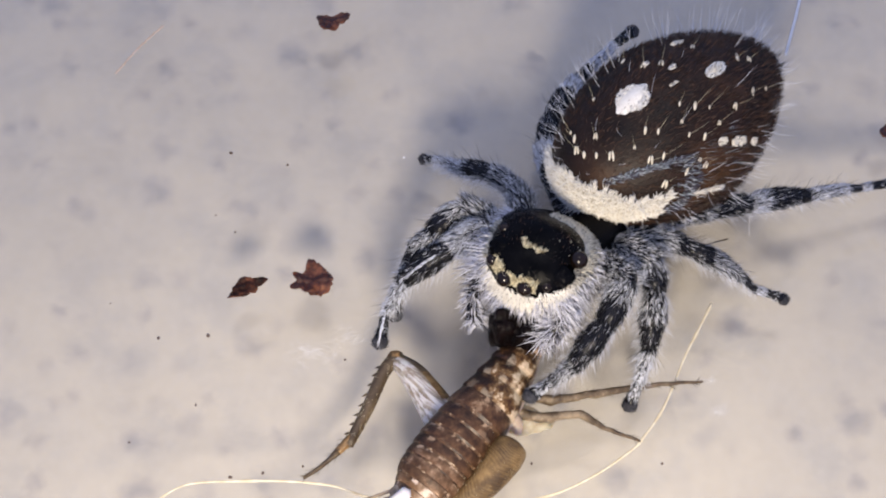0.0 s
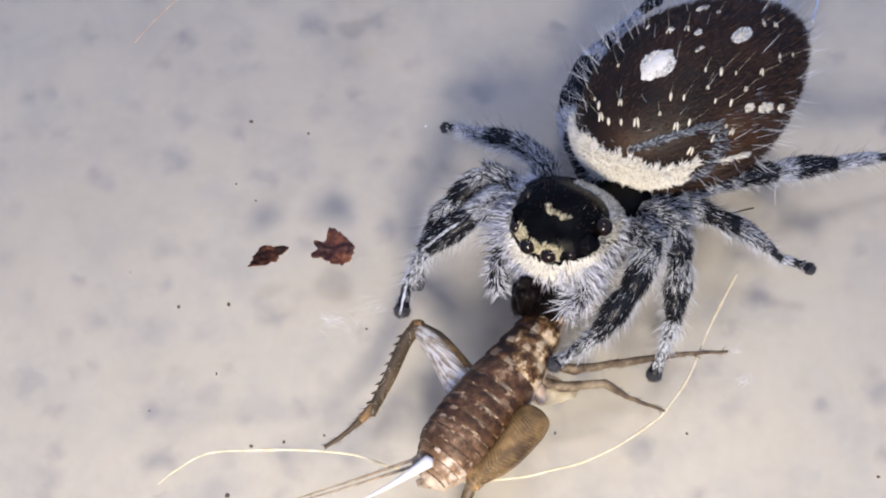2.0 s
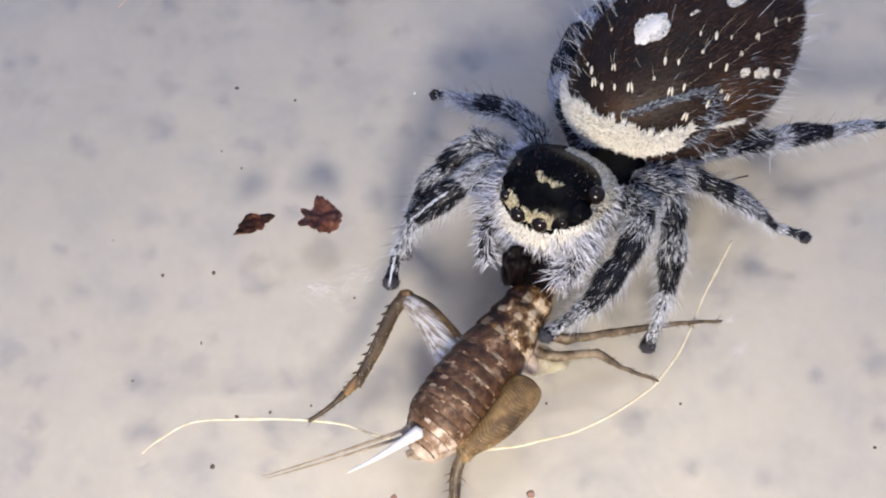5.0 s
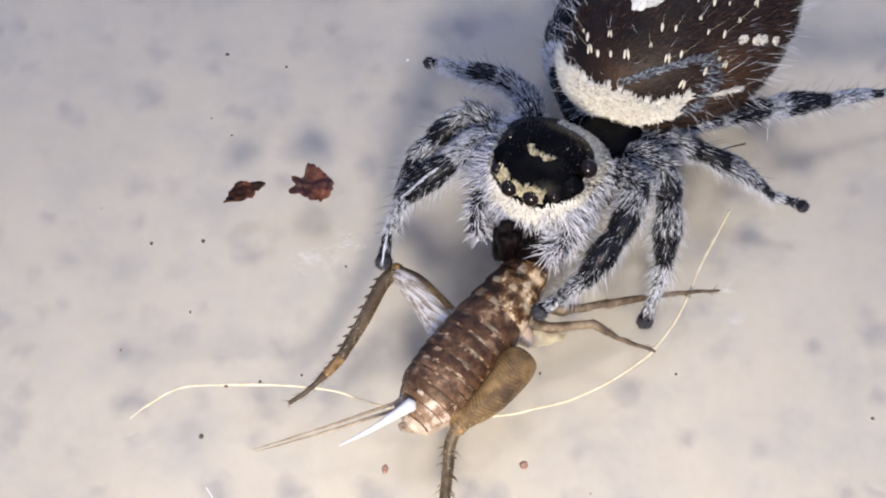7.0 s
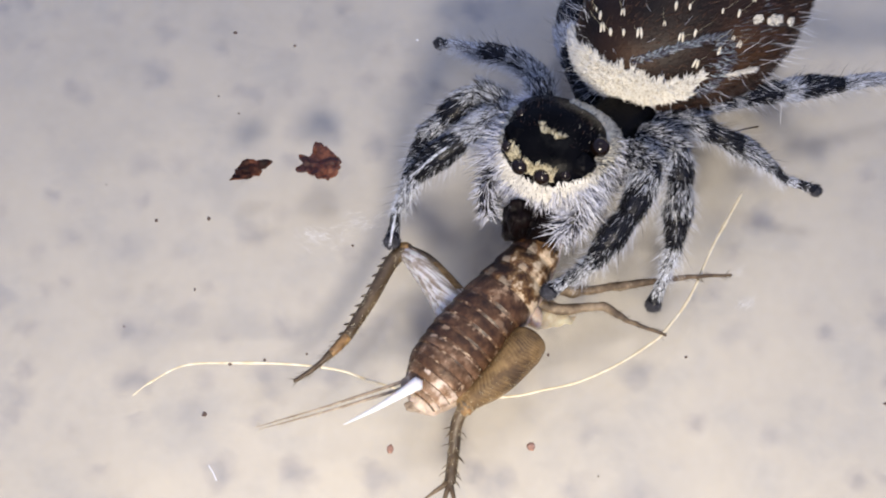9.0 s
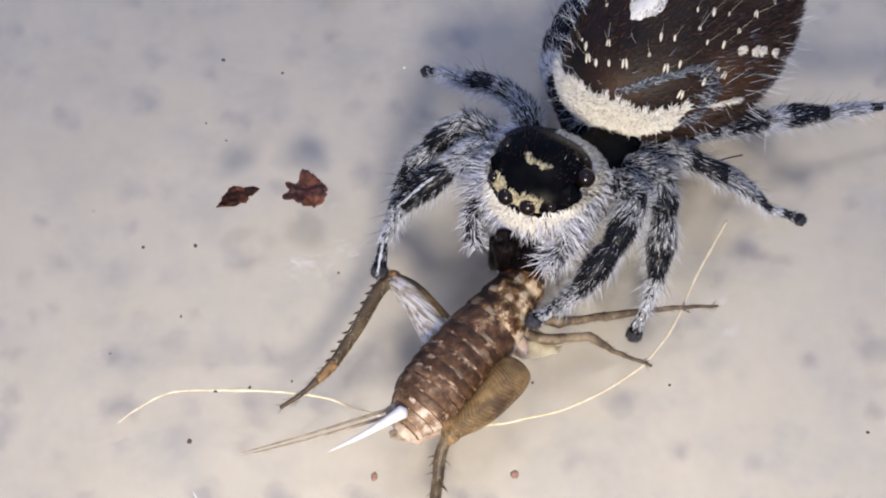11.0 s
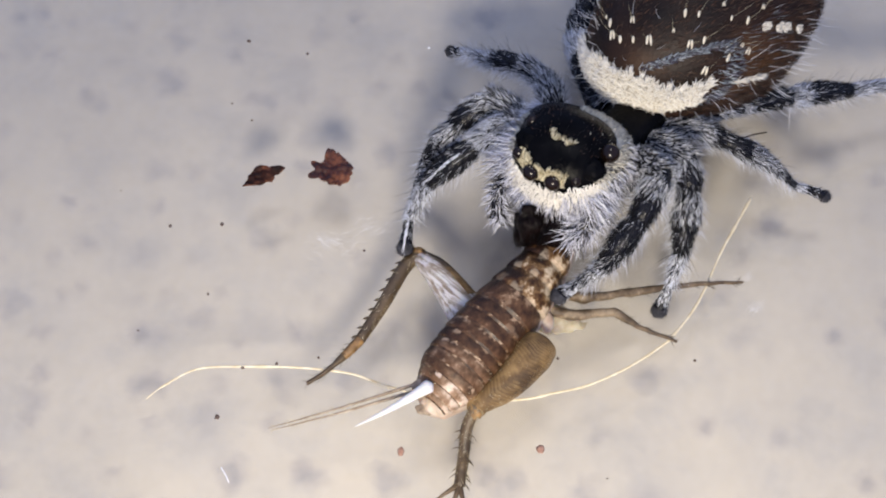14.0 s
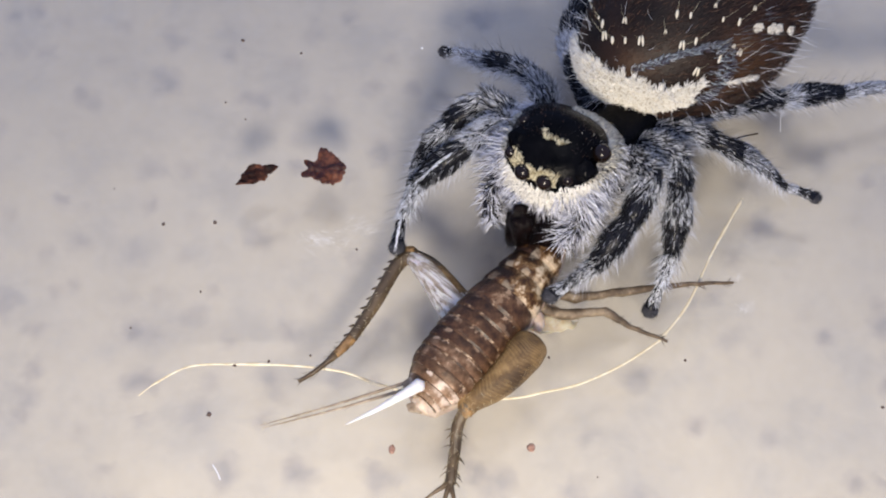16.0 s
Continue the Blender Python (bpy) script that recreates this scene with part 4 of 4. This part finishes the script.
# ---- the cricket ----
cricket = group_at("cricket", (0.6, -3.7, 0.0), "dead brown house cricket held in the jaws of the spider", "cricket")
BODY = spline([(2.86, -0.54, 1.75), (2.29, -1.44, 1.70), (1.68, -2.38, 1.60), (0.74, -3.60, 1.45), (-0.20, -4.83, 1.25), (-1.08, -6.00, 1.08)], 20)
WIDE = np.interp(np.linspace(0, 1, len(BODY)), [0, 0.12, 0.3, 0.5, 0.7, 0.86, 1.0], [0.46, 0.68, 0.86, 1.04, 1.13, 1.07, 0.56])
solid("belly", [(*tube(BODY + (0.05, -0.03, -0.26), WIDE * 0.99, 20, 0.85), 0)], [BELLY], cricket, label="pale pinkish underside")
solid("head", [(*ball((2.86, -0.50, 1.85), (0.72, 0.6, 0.66), 14, bumps=0.1), 0)], [TERGITE], cricket, label="dark brown head in the jaws")
EDGES = np.array([0.02, 0.19, 0.32, 0.43, 0.52, 0.58, 0.635, 0.69, 0.74, 0.79, 0.84, 0.88, 0.92, 0.96, 0.99])
for n in range(len(EDGES) - 1):
    i0, i1 = EDGES[n] * (len(BODY) - 1), min(EDGES[n + 1] + 0.022, 1.0) * (len(BODY) - 1)
    at = np.linspace(i0, i1, 9)
    line = np.stack([np.interp(at, range(len(BODY)), BODY[:, k]) for k in range(3)], 1)
    wide = np.interp(at, range(len(BODY)), WIDE) + np.linspace(-0.035, 0.065, 9) * (0.5 if n > 8 else 0.9) + 0.02 * np.sin(np.linspace(0, math.pi, 9))
    wide[-1] -= 0.05
    shell = tube(line, wide, 30, 0.95, (math.radians(-38), math.radians(218)))
    rear = [face for face in shell[1] if max(face) >= 30 * 8]
    front = [face for face in shell[1] if max(face) < 30 * 8]
    fuzz = coat_of(line, wide, 90, 0.10, 1.5, 0.006, 0.9, (0, math.pi))
    across = np.linspace(0, 1, 30)[None, :]
    marks = np.stack(np.broadcast_arrays(across, n + np.linspace(0.02, 0.98, 9)[:, None]), -1).reshape(-1, 2)
    name = "pronotum" if n == 0 else "tergite"
    skin = MOTTLED if n < 3 else TERGITE if n < 8 else REAR if n < 11 else TAIL
    solid(name, [(shell[0], front, 0, marks), (shell[0], rear, 2, marks), (*fuzz, 1)], [skin, TAN_HAIR, skin if n < 3 else RING], cricket, label="mottled brown shield behind the head" if n == 0 else "")

# rear end: two long cerci and a white spike
for at, size, skin in (((-1.28, -5.62, 1.30), (0.30, 0.34, 0.32), CERCUS), ((-0.95, -6.02, 1.02), (0.36, 0.30, 0.34), BELLY), ((-1.16, -6.12, 0.92), (0.30, 0.18, 0.20), CERCUS), ((-0.62, -6.00, 0.95), (0.26, 0.24, 0.28), BELLY)):
    solid("tail_lobe", [(*ball(at, size, 12, bumps=0.35, seed=at[0]), 0)], [skin], cricket)
# soft pinkish pleats under the last plates
for k in range(6):
    c = np.array((0.42 - 0.21 * k, -5.20 - 0.155 * k, 0.98 - 0.015 * k))
    line = spline([c + (-0.30, 0.16, 0.18), c + (0.0, 0.0, 0.0), c + (0.05, -0.06, -0.42)], 4)
    solid("pleat", [(*tube(line, np.interp(np.linspace(0, 1, len(line)), [0, 0.5, 1], [0.10, 0.165, 0.11]), 10), 0)], [BELLY], cricket)
for a, b in (((-1.42, -5.45, 1.32), (-5.92, -6.73, 0.5)), ((-1.50, -5.68, 1.25), (-5.84, -6.79, 0.47))):
    line = spline([a, (np.array(a) + b) / 2 + (0, 0, -0.08), b], 10)
    radii = np.linspace(0.062, 0.013, len(line))
    solid("cercus", [(*tube(line, radii, 8), 0), (*coat_of(line, radii, 130, 0.16, 0.8, 0.005), 1)], [CERCUS, TAN_HAIR], cricket, label="long thin brown cercus")
line = spline([(-0.98, -5.74, 1.92), (-1.50, -6.02, 1.72), (-2.35, -6.42, 1.35), (-3.27, -6.77, 0.95)], 8)
solid("spike", [(*tube(line, np.interp(np.linspace(0, 1, len(line)), [0, 0.05, 0.12, 0.5, 1], [0.08, 0.22, 0.20, 0.115, 0.02]), 12), 0)], [WHITE], cricket, label="tapered white spike")

# hind leg with the raised knee
def spine_row(line, radii, turn, count, length):
    """A row of stout spines along one edge of a shin, slanting to its end."""
    tan, side, up = frames_along(line)
    at = np.linspace(0.30, 0.99, count) * (len(line) - 1)

    def on(values):
        return np.stack([np.interp(at, range(len(line)), values[:, k]) for k in range(3)], 1)

    out = math.cos(turn) * on(side) + math.sin(turn) * on(up)
    r = np.interp(at, range(len(line)), radii)[:, None]
    return hairs(on(line) + out * r * 0.85, out + 1.1 * on(tan), length * rng.uniform(0.85, 1.15, count), 0.058)


HIP = np.array((0.52, -3.58, 0.85))
KNEE = np.array((-1.75, -0.67, 0.72))
line = spline([HIP, (-0.05, -2.64, 0.85), (-0.97, -1.39, 0.82), KNEE], 8)
line = line + np.linspace(1, 0.2, len(line))[:, None] * np.array([-0.10, -0.12, 0])
radii = np.interp(np.linspace(0, 1, len(line)), [0, 0.25, 0.75, 1], [0.58, 0.63, 0.38, 0.19])
hind_a = solid("hind_leg", [(*tube(line, radii, 16, 1.0), 0)], [PEARL], cricket, HIP, "pale pearly thigh with brown upper edge")
for name, i0, i1, skin, label in (("thigh_edge", 9, 17, FEMUR, "mottled tan upper edge of the thigh"), ("knee_edge", 15, 25, SHIN, "dark brown edge towards the knee")):
    bit = line[i0:i1] + (0.03, 0.06, 0.02)
    solid(name, [(*tube(bit, radii[i0:i1] * (1.03 if skin is FEMUR else 1.045), 12, 1.0, (math.radians(0), math.radians(70))), 0, tube_uv(len(bit), 12, False))], [skin], hind_a, HIP, label)
ANKLE = np.array((-3.37, -3.55, 0.30))
line = spline([KNEE + (0.05, -0.02, 0.02), (-2.12, -1.15, 0.66), (-2.71, -2.36, 0.46), ANKLE], 8)
radii = np.interp(np.linspace(0, 1, len(line)), [0, 0.1, 0.6, 1], [0.25, 0.24, 0.22, 0.175])
spines = spine_row(line, radii, 0.25, 9, 0.22)[:2]
more = spine_row(line, radii, math.pi - 0.5, 5, 0.16)[:2]
shin_a = solid("tibia", [(*tube(line, radii, 12), 0), (*ball(KNEE + (0.03, 0.02, 0.0), (0.27, 0.24, 0.26), 10, bumps=0.25), 2), (*spines, 0), (*more, 0), (*coat_of(line, radii, 160, 0.12, 1.0, 0.006), 1)], [SHIN, TAN_HAIR, AMBER], hind_a, KNEE, "spiny brown shin")
line = spline([ANKLE, (-3.79, -4.04, 0.22), (-4.36, -4.60, 0.14), (-4.93, -5.03, 0.10)], 7)
radii = np.interp(np.linspace(0, 1, len(line)), [0, 0.2, 0.45, 0.5, 1], [0.17, 0.17, 0.12, 0.09, 0.065])
foot_a = solid("foot", [(*tube(line[:9], radii[:9], 10), 0), (*tube(line[8:], radii[8:], 10), 1), (*coat_of(line, radii, 60, 0.2, 1.2, 0.01), 1)], [AMBER, SHIN], hind_a, ANKLE, "amber foot")

# folded hind leg
HIP_B, KNEE_B = np.array((2.28, -3.96, 1.42)), np.array((0.38, -6.06, 1.15))
line = spline([HIP_B, (2.02, -4.40, 1.45), (1.34, -5.31, 1.40), KNEE_B], 8)
radii = np.interp(np.linspace(0, 1, len(line)), [0, 0.10, 0.35, 0.8, 1], [0.42, 0.58, 0.64, 0.46, 0.29])
hind_b = solid("hind_leg", [(*tube(line, radii, 20, 1.05), 0, tube_uv(len(line), 20)), (*coat_of(line, radii, 600, 0.08, 1.6, 0.005), 1)], [FEMUR, TAN_HAIR], cricket, HIP_B, "plump brown folded thigh")
lumps = [(*ball(KNEE_B + np.array(off), (size, size * 0.9, size), 9, bumps=0.45, seed=off[0]), k) for off, size, k in
         (((0.05, 0.05, 0.0), 0.33, 0), ((0.28, 0.02, 0.05), 0.20, 1), ((-0.10, 0.20, 0.12), 0.19, 1), ((0.18, 0.26, 0.20), 0.17, 0), ((-0.02, -0.18, -0.06), 0.22, 1))]
solid("knee", lumps, [FEMUR, AMBER], hind_b, HIP_B, "lumpy mottled knee")
line = spline([KNEE_B + (0.02, 0, 0), (0.10, -6.55, 0.8), (0.02, -7.3, 0.42), (-0.08, -8.25, 0.18)], 8)
radii = np.interp(np.linspace(0, 1, len(line)), [0, 0.2, 1], [0.27, 0.19, 0.17])
solid("tibia", [(*tube(line, radii, 12), 0), (*coat_of(line[8:], radii[8:], 44, 0.25, 0.7, 0.024), 0), (*coat_of(line, radii, 200, 0.12, 1.0, 0.006), 1)], [SHIN, TAN_HAIR], hind_b, HIP_B, "spiny brown shin")
toes = []
for end in ((-0.85, -8.75, 0.08), (-0.35, -9.2, 0.08), (0.15, -9.1, 0.08)):
    line = spline([(-0.08, -8.2, 0.18), (np.array((-0.08, -8.2, 0.18)) + end) / 2 + (0, 0, 0.05), end], 5)
    toes.append((*tube(line, np.linspace(0.10, 0.03, len(line)), 8), 0))
solid("foot", toes, [SHIN], hind_b, HIP_B, "splayed brown foot")

# slender middle and front legs, and the pale torn membrane at their base
THIN_LEGS = []
for pts in ([(1.9, -2.7, 1.3), (3.2, -2.85, 1.05), (4.57, -2.60, 0.9), (5.31, -2.90, 0.5), (6.58, -3.19, 0.10)], [(2.2, -2.1, 1.3), (3.6, -2.2, 1.0), (4.79, -1.90, 0.8), (7.21, -1.28, 0.4), (8.78, -0.99, 0.08)]):
    line = jointed(pts, 8)
    line = line + 0.035 * np.array([noise.noise_vector(Vector(q * 3.0)) for q in line])
    radii = np.interp(np.linspace(0, 1, len(line)), [0, 0.25, 0.48, 0.52, 0.72, 0.78, 1], [0.17, 0.18, 0.13, 0.15, 0.095, 0.075, 0.045])
    radii = radii * (1 + 0.16 * np.array([noise.noise(Vector(q * 4.0)) for q in line]))
    THIN_LEGS.append((solid("leg", [(*tube(line, radii, 10), 0), (*coat_of(line, radii, 150, 0.12, 1.0, 0.006), 1), (*coat_of(line[16:], radii[16:], 16, 0.20, 1.1, 0.016), 1)], [THIN, SHIN], cricket, pts[0], "slender tan and brown leg"), pts))
line = spline([(1.95, -2.75, 1.20), (2.55, -2.85, 1.00), (3.10, -2.80, 0.75), (3.75, -2.78, 0.45)], 7)
v, f = tube(line, np.interp(np.linspace(0, 1, len(line)), [0, 0.3, 0.6, 0.85, 1], [0.52, 0.60, 0.46, 0.26, 0.06]), 22, 0.4)
v = v + 0.16 * np.array([noise.noise_vector(Vector(q * 1.9)) for q in v]) + 0.07 * np.array([noise.noise_vector(Vector(q * 5.5)) for q in v])
solid("membrane", [(v, f, 0)], [FLESH], cricket, label="pale yellowish translucent flesh")
solid("membrane", [(*tube(spline([(2.20, -2.85, 1.40), (2.42, -3.12, 1.32), (2.46, -3.50, 1.12)], 5), np.array([0.10, 0.15, 0.18, 0.20, 0.21, 0.21, 0.21, 0.20, 0.18, 0.15, 0.10]), 12, 0.6), 0)], [BELLY], cricket, label="pinkish white membrane")
turn = np.array([[0.57, 0.82, 0], [-0.82, 0.57, 0], [0, 0, 1]]).T
solid("wing_pad", [(*ball((2.30, -2.72, 1.68), (0.42, 0.20, 0.34), 12, turn=turn, bumps=0.2), 0)], [FEMUR], cricket, label="tan plate on the side")

# ---- loose things on the sheet ----
FIBRE_END = np.array((9.38, 2.02, 0.10))
line = spline([(-9.85, -5.55, 0.06), (-9.34, -5.09, 0.06), (-8.36, -4.51, 0.06), (-6.95, -4.40, 0.06), (-5.18, -4.41, 0.07), (-3.58, -4.59, 0.08), (-2.42, -4.99, 0.09), (-0.40, -5.50, 0.09), (1.72, -5.38, 0.08), (2.69, -5.16, 0.08),
               (3.84, -4.85, 0.08), (5.11, -4.21, 0.08), (6.21, -3.43, 0.08), (6.56, -3.09, 0.09), (7.39, -1.93, 0.10), (8.25, -0.07, 0.10), (8.72, 0.81, 0.10), FIBRE_END], 8)
wave = np.array([noise.noise(Vector((k * 0.31, 0, 0))) for k in range(len(line))])
step = np.arange(len(line))
radii = (0.040 + 0.014 * wave) * np.interp(step, [0, 25, 90, len(line)], [0.45, 1, 1.0, 1.25])
for knot_at in (8, 27, 104, 128):
    radii = radii + 0.020 * np.exp(-((step - knot_at) ** 2) / 1.2)
fibre = solid("fibre", [(*tube(line, radii, 8), 0)], [STRAW], None, FIBRE_END)
tagged(fibre, "long curved pale yellow plant fibre under the cricket", "fibre")


def flake(place, rough_rim, label, material=FLAKE):
    """A curled flake with a ragged rim: rough_rim gives the rim's reach at even turns."""
    dice = random.Random(int(place[0] * 100))
    pattern = [((1 - k / 4) * rough_rim[j] + k / 4 * rough_rim[(j + 1) % len(rough_rim)]) * dice.uniform(0.93, 1.06) for j in range(len(rough_rim)) for k in range(4)]
    n, rings = len(pattern), 9
    top, seed = [], place[0]
    for i in range(1, rings + 1):
        for j, reach in enumerate(pattern):
            a, r = 2 * math.pi * j / n, reach * i / rings
            x, y = r * math.cos(a), r * math.sin(a)
            z = 0.22 + 0.20 * noise.noise(Vector((x * 1.7 + seed, y * 1.7, 0.3))) + 0.09 * noise.noise(Vector((x * 5.0 + seed, y * 5.0, 0.9))) + 0.12 * x * x - 0.22 * max(y, 0) + 0.30 * max(-y, 0) ** 2
            top.append((x, y, max(z, 0.09)))
    top.append((0, 0, 0.2))
    top = np.array(top)
    low = top - (0, 0, 0.08)
    low[:, 2] = np.maximum(low[:, 2], 0.005)
    m, f = len(top), []
    for i in range(rings - 1):
        for j in range(n):
            k = (j + 1) % n
            f += [[i * n + j, (i + 1) * n + j, (i + 1) * n + k, i * n + k], [m + i * n + k, m + (i + 1) * n + k, m + (i + 1) * n + j, m + i * n + j]]
    for j in range(n):
        k, o = (j + 1) % n, (rings - 1) * n
        f += [[m - 1, j, k], [2 * m - 1, m + k, m + j], [o + j, m + o + j, m + o + k, o + k]]
    ob = solid("flake", [(np.concatenate([top, low]) + np.array(place), f, 0)], [material], None, place, smooth=False)
    return tagged(ob, label, "debris", "brown flakes")


flake((-6.80, 2.60, 0), (0.32, 0.72, 0.40, 0.36, 0.38, 0.44, 0.48, 0.48, 0.58, 0.84, 0.44, 0.28, 0.22, 0.30, 0.32), "small dark brown ragged flake on the clear sheet", DARK_FLAKE)
flake((-4.60, 2.85, 0), (0.72, 0.68, 0.64, 0.68, 0.80, 0.96, 0.50, 0.46, 0.76, 0.50, 0.86, 0.54, 0.56, 0.60, 0.66, 0.76, 0.80, 0.76), "reddish brown curled flake on the clear sheet")
flake((-4.35, 14.3, 0), (0.62, 0.75, 0.65, 0.35, 0.30, 0.45, 0.66, 0.55, 0.50, 0.55, 0.50, 0.45, 0.42, 0.35), "light reddish brown flake on the clear sheet")
flake((16.5, 9.2, 0), (0.30, 0.42, 0.36, 0.30, 0.40, 0.45, 0.36, 0.33), "brown flake on the clear sheet")

SPECKS = [(-9.79, 0.65, 0.10), (-8.09, 0.75, 0.09), (-8.30, -1.85, 0.07), (-3.35, -0.16, 0.08), (-7.59, -6.13, 0.10), (-6.95, -4.44, 0.10), (-1.90, -7.17, 0.20), (2.35, -7.02, 0.18),
          (2.91, -3.94, 0.07), (7.19, -3.94, 0.10), (-7.84, 8.27, 0.10), (-5.73, 7.76, 0.08), (-7.45, 4.90, 0.06), (-4.6, -4.05, 0.08), (-5.9, -4.28, 0.07), (-8.2, 5.6, 0.05),
          (13.2, -5.4, 0.08), (-10.4, -3.2, 0.05), (4.35, -7.9, 0.05), (-11.6, 2.0, 0.05)]
for x, y, s in SPECKS:
    s *= 0.64
    k = rng.uniform(0.7, 1.3, 3)
    ob = solid("speck", [(*ball((x, y, s * 0.75), (s * k[0], s * k[1], s * 0.8), 6, bumps=0.5, seed=x), 0)], [RUSSET if s > 0.1 else SOIL], None, (x, y, 0))
    tagged(ob, "small reddish-brown grain on the clear sheet" if s > 0.1 else "tiny dark grain of dirt on the clear sheet", "dirt speck", "dirt specks")


def thread(pts, radius, material, label, name="silk_thread", category="silk"):
    line = spline(pts, 8)
    return tagged(solid(name, [(*tube(line, np.full(len(line), radius), 6), 0)], [material], None, pts[0]), label, category)


thread([(-10.9, 14.2, 0.04), (-11.75, 13.1, 0.05), (-12.5, 11.9, 0.04)], 0.04, DULL_STRAW, "faint pale reddish straw fibre lying on the sheet", "fibre", "fibre")


def wisp(x, y, spread, count, turn, label):
    """A faint tangle of very fine silk lying on the sheet."""
    bits = []
    for _ in range(count):
        a, long = turn + rng.normal() * 0.5, rng.uniform(0.2, 0.6)
        c = np.array((x + rng.normal() * spread, y + rng.normal() * spread * 0.6, 0.012))
        e = np.array((math.cos(a), math.sin(a), 0)) * long / 2
        bits.append((*tube(spline([c - e, c + (rng.normal() * 0.03, rng.normal() * 0.03, 0.01), c + e], 4), np.full(9, 0.0024), 4), 0))
    tagged(solid("silk_wisp", bits, [SILK], None, (x, y, 0)), label, "silk")


wisp(-4.55, 0.05, 0.40, 60, -0.2, "faint white tangle of silk on the clear sheet")
wisp(-3.25, 0.65, 0.32, 34, 0.5, "faint white strands of silk near a foot of the spider")
wisp(9.05, -0.89, 0.08, 10, 0.3, "tiny white tuft of silk beside the tip of a cricket leg")
wisp(9.25, -2.05, 0.14, 16, 0.7, "small white tuft of silk on the clear sheet")
thread([(-7.32, -7.77, 0.02), (-7.16, -8.01, 0.03), (-7.04, -8.25, 0.02)], 0.022, SILK, "short white strand of silk on the clear sheet")
thread([(12.2, 10.4, 3.2), (12.5, 11.3, 2.5), (13.2, 13.4, 1.5), (13.9, 15.6, 0.6), (14.4, 17.2, 0.03)], 0.055, SILK, "white silk thread running from the abdomen")
thread([(10.70, 5.00, 1.5), (10.74, 4.75, 0.9), (10.78, 4.48, 0.5)], 0.007, SILK, "short glint of silk hanging under a leg")
thread([(8.9, 3.5, 1.4), (9.4, 3.8, 1.2), (9.9, 4.05, 1.0)], 0.03, SHIN, "short stiff brown bristle", "bristle", "bristle")

knot = solid("silk_knot", [(*ball((-1.47, 8.08, 0.04), (0.05, 0.04, 0.035), 6, bumps=0.4), 0)], [SILK], None, (-1.47, 8.08, 0))
tagged(knot, "tiny white knot of silk on the clear sheet", "silk")

# ---- what moves ----
def shifted(ob, root_by=(0, 0, 0), tip=None, tip_by=(0, 0, 0)):
    """The pose of a part whose root and tip are carried by so many millimetres."""
    here = ob.location.copy()
    turn = Matrix.Identity(4)
    if tip is not None:
        root = Vector(ORIGIN[ob.name])
        old = Vector(tip) - root
        turn = old.rotation_difference(old + Vector(tip_by) - Vector(root_by)).to_matrix().to_4x4()
    return Matrix.Translation(here + Vector(root_by) * MM) @ turn


def keyed(ob, first, last, tip=None):
    """first and last: how far root and tip lie from their middle place before the first gap and after the second."""
    a, b, c = shifted(ob, first[0], tip, first[1]), shifted(ob), shifted(ob, last[0], tip, last[1])
    half = shifted(ob, [v * 0.06 for v in first[0]], tip, [v * 0.06 for v in first[1]])
    walk(ob, [(0, a), (4.2, a), (6.4, half), (7.0, b), (8.2, b), (10.3, c), (16.0, c)])


def motions():
    none = (0, 0, 0)
    head_first, head_last = (0.11, 0.33, 0.0), (0.08, -0.07, 0.0)
    keyed(carapace, (head_first, none), (head_last, none))
    keyed(abdomen, ((-0.02, 0.08, 0), none), ((0.05, -0.06, 0), none))
    moves = {
        "front_a": ((-0.46, 0.24, 0), (0.07, -0.12, 0)), "second_a": ((-0.03, 0.05, 0), (0.0, 0.0, 0)), "third_a": ((-0.03, 0.06, 0), (0.04, -0.04, 0)),
        "fourth_a": (none, none), "front_b": ((-0.04, 0.25, 0), (0.05, 0.0, 0)), "second_b": ((-0.05, 0.11, 0), (-0.16, 0.0, 0)),
        "third_b": (none, (-0.02, -0.02, 0)), "fourth_b": (none, none),
    }
    for name, (first, last) in moves.items():
        share = 0.9 if "front" in name or "second" in name else 0.35
        root_first, root_last = [v * share for v in head_first], [v * share for v in head_last]
        keyed(LEGS[name], (root_first, first), (root_last, last), TIPS[name])
    keyed(cricket, ((-0.055, 0.12, 0), (-0.055, 0.12, 0)), ((0.07, -0.05, 0), (0.04, 0.0, 0)), (-1.10, -6.00, 0.0))
    keyed(hind_a, (none, (0.20, 0.05, 0)), (none, (0.0, 0.0, 0)), KNEE)
    keyed(shin_a, (none, (0.47, 0.18, 0.05)), (none, none), ANKLE)
    keyed(foot_a, ((0.47, 0.18, 0.05), (0.32, -0.05, 0.07)), (none, none), (-4.93, -5.03, 0.10))
    for limb, pts in THIN_LEGS:
        keyed(limb, (none, (0.05, -0.12, 0)), (none, (-0.07, 0.05, 0)), pts[-1])
    keyed(fibre, ((-0.07, -0.03, 0), (-0.12, -0.26, 0)), (none, (0.04, 0.0, 0)), (-9.85, -5.55, 0.06))


motions()
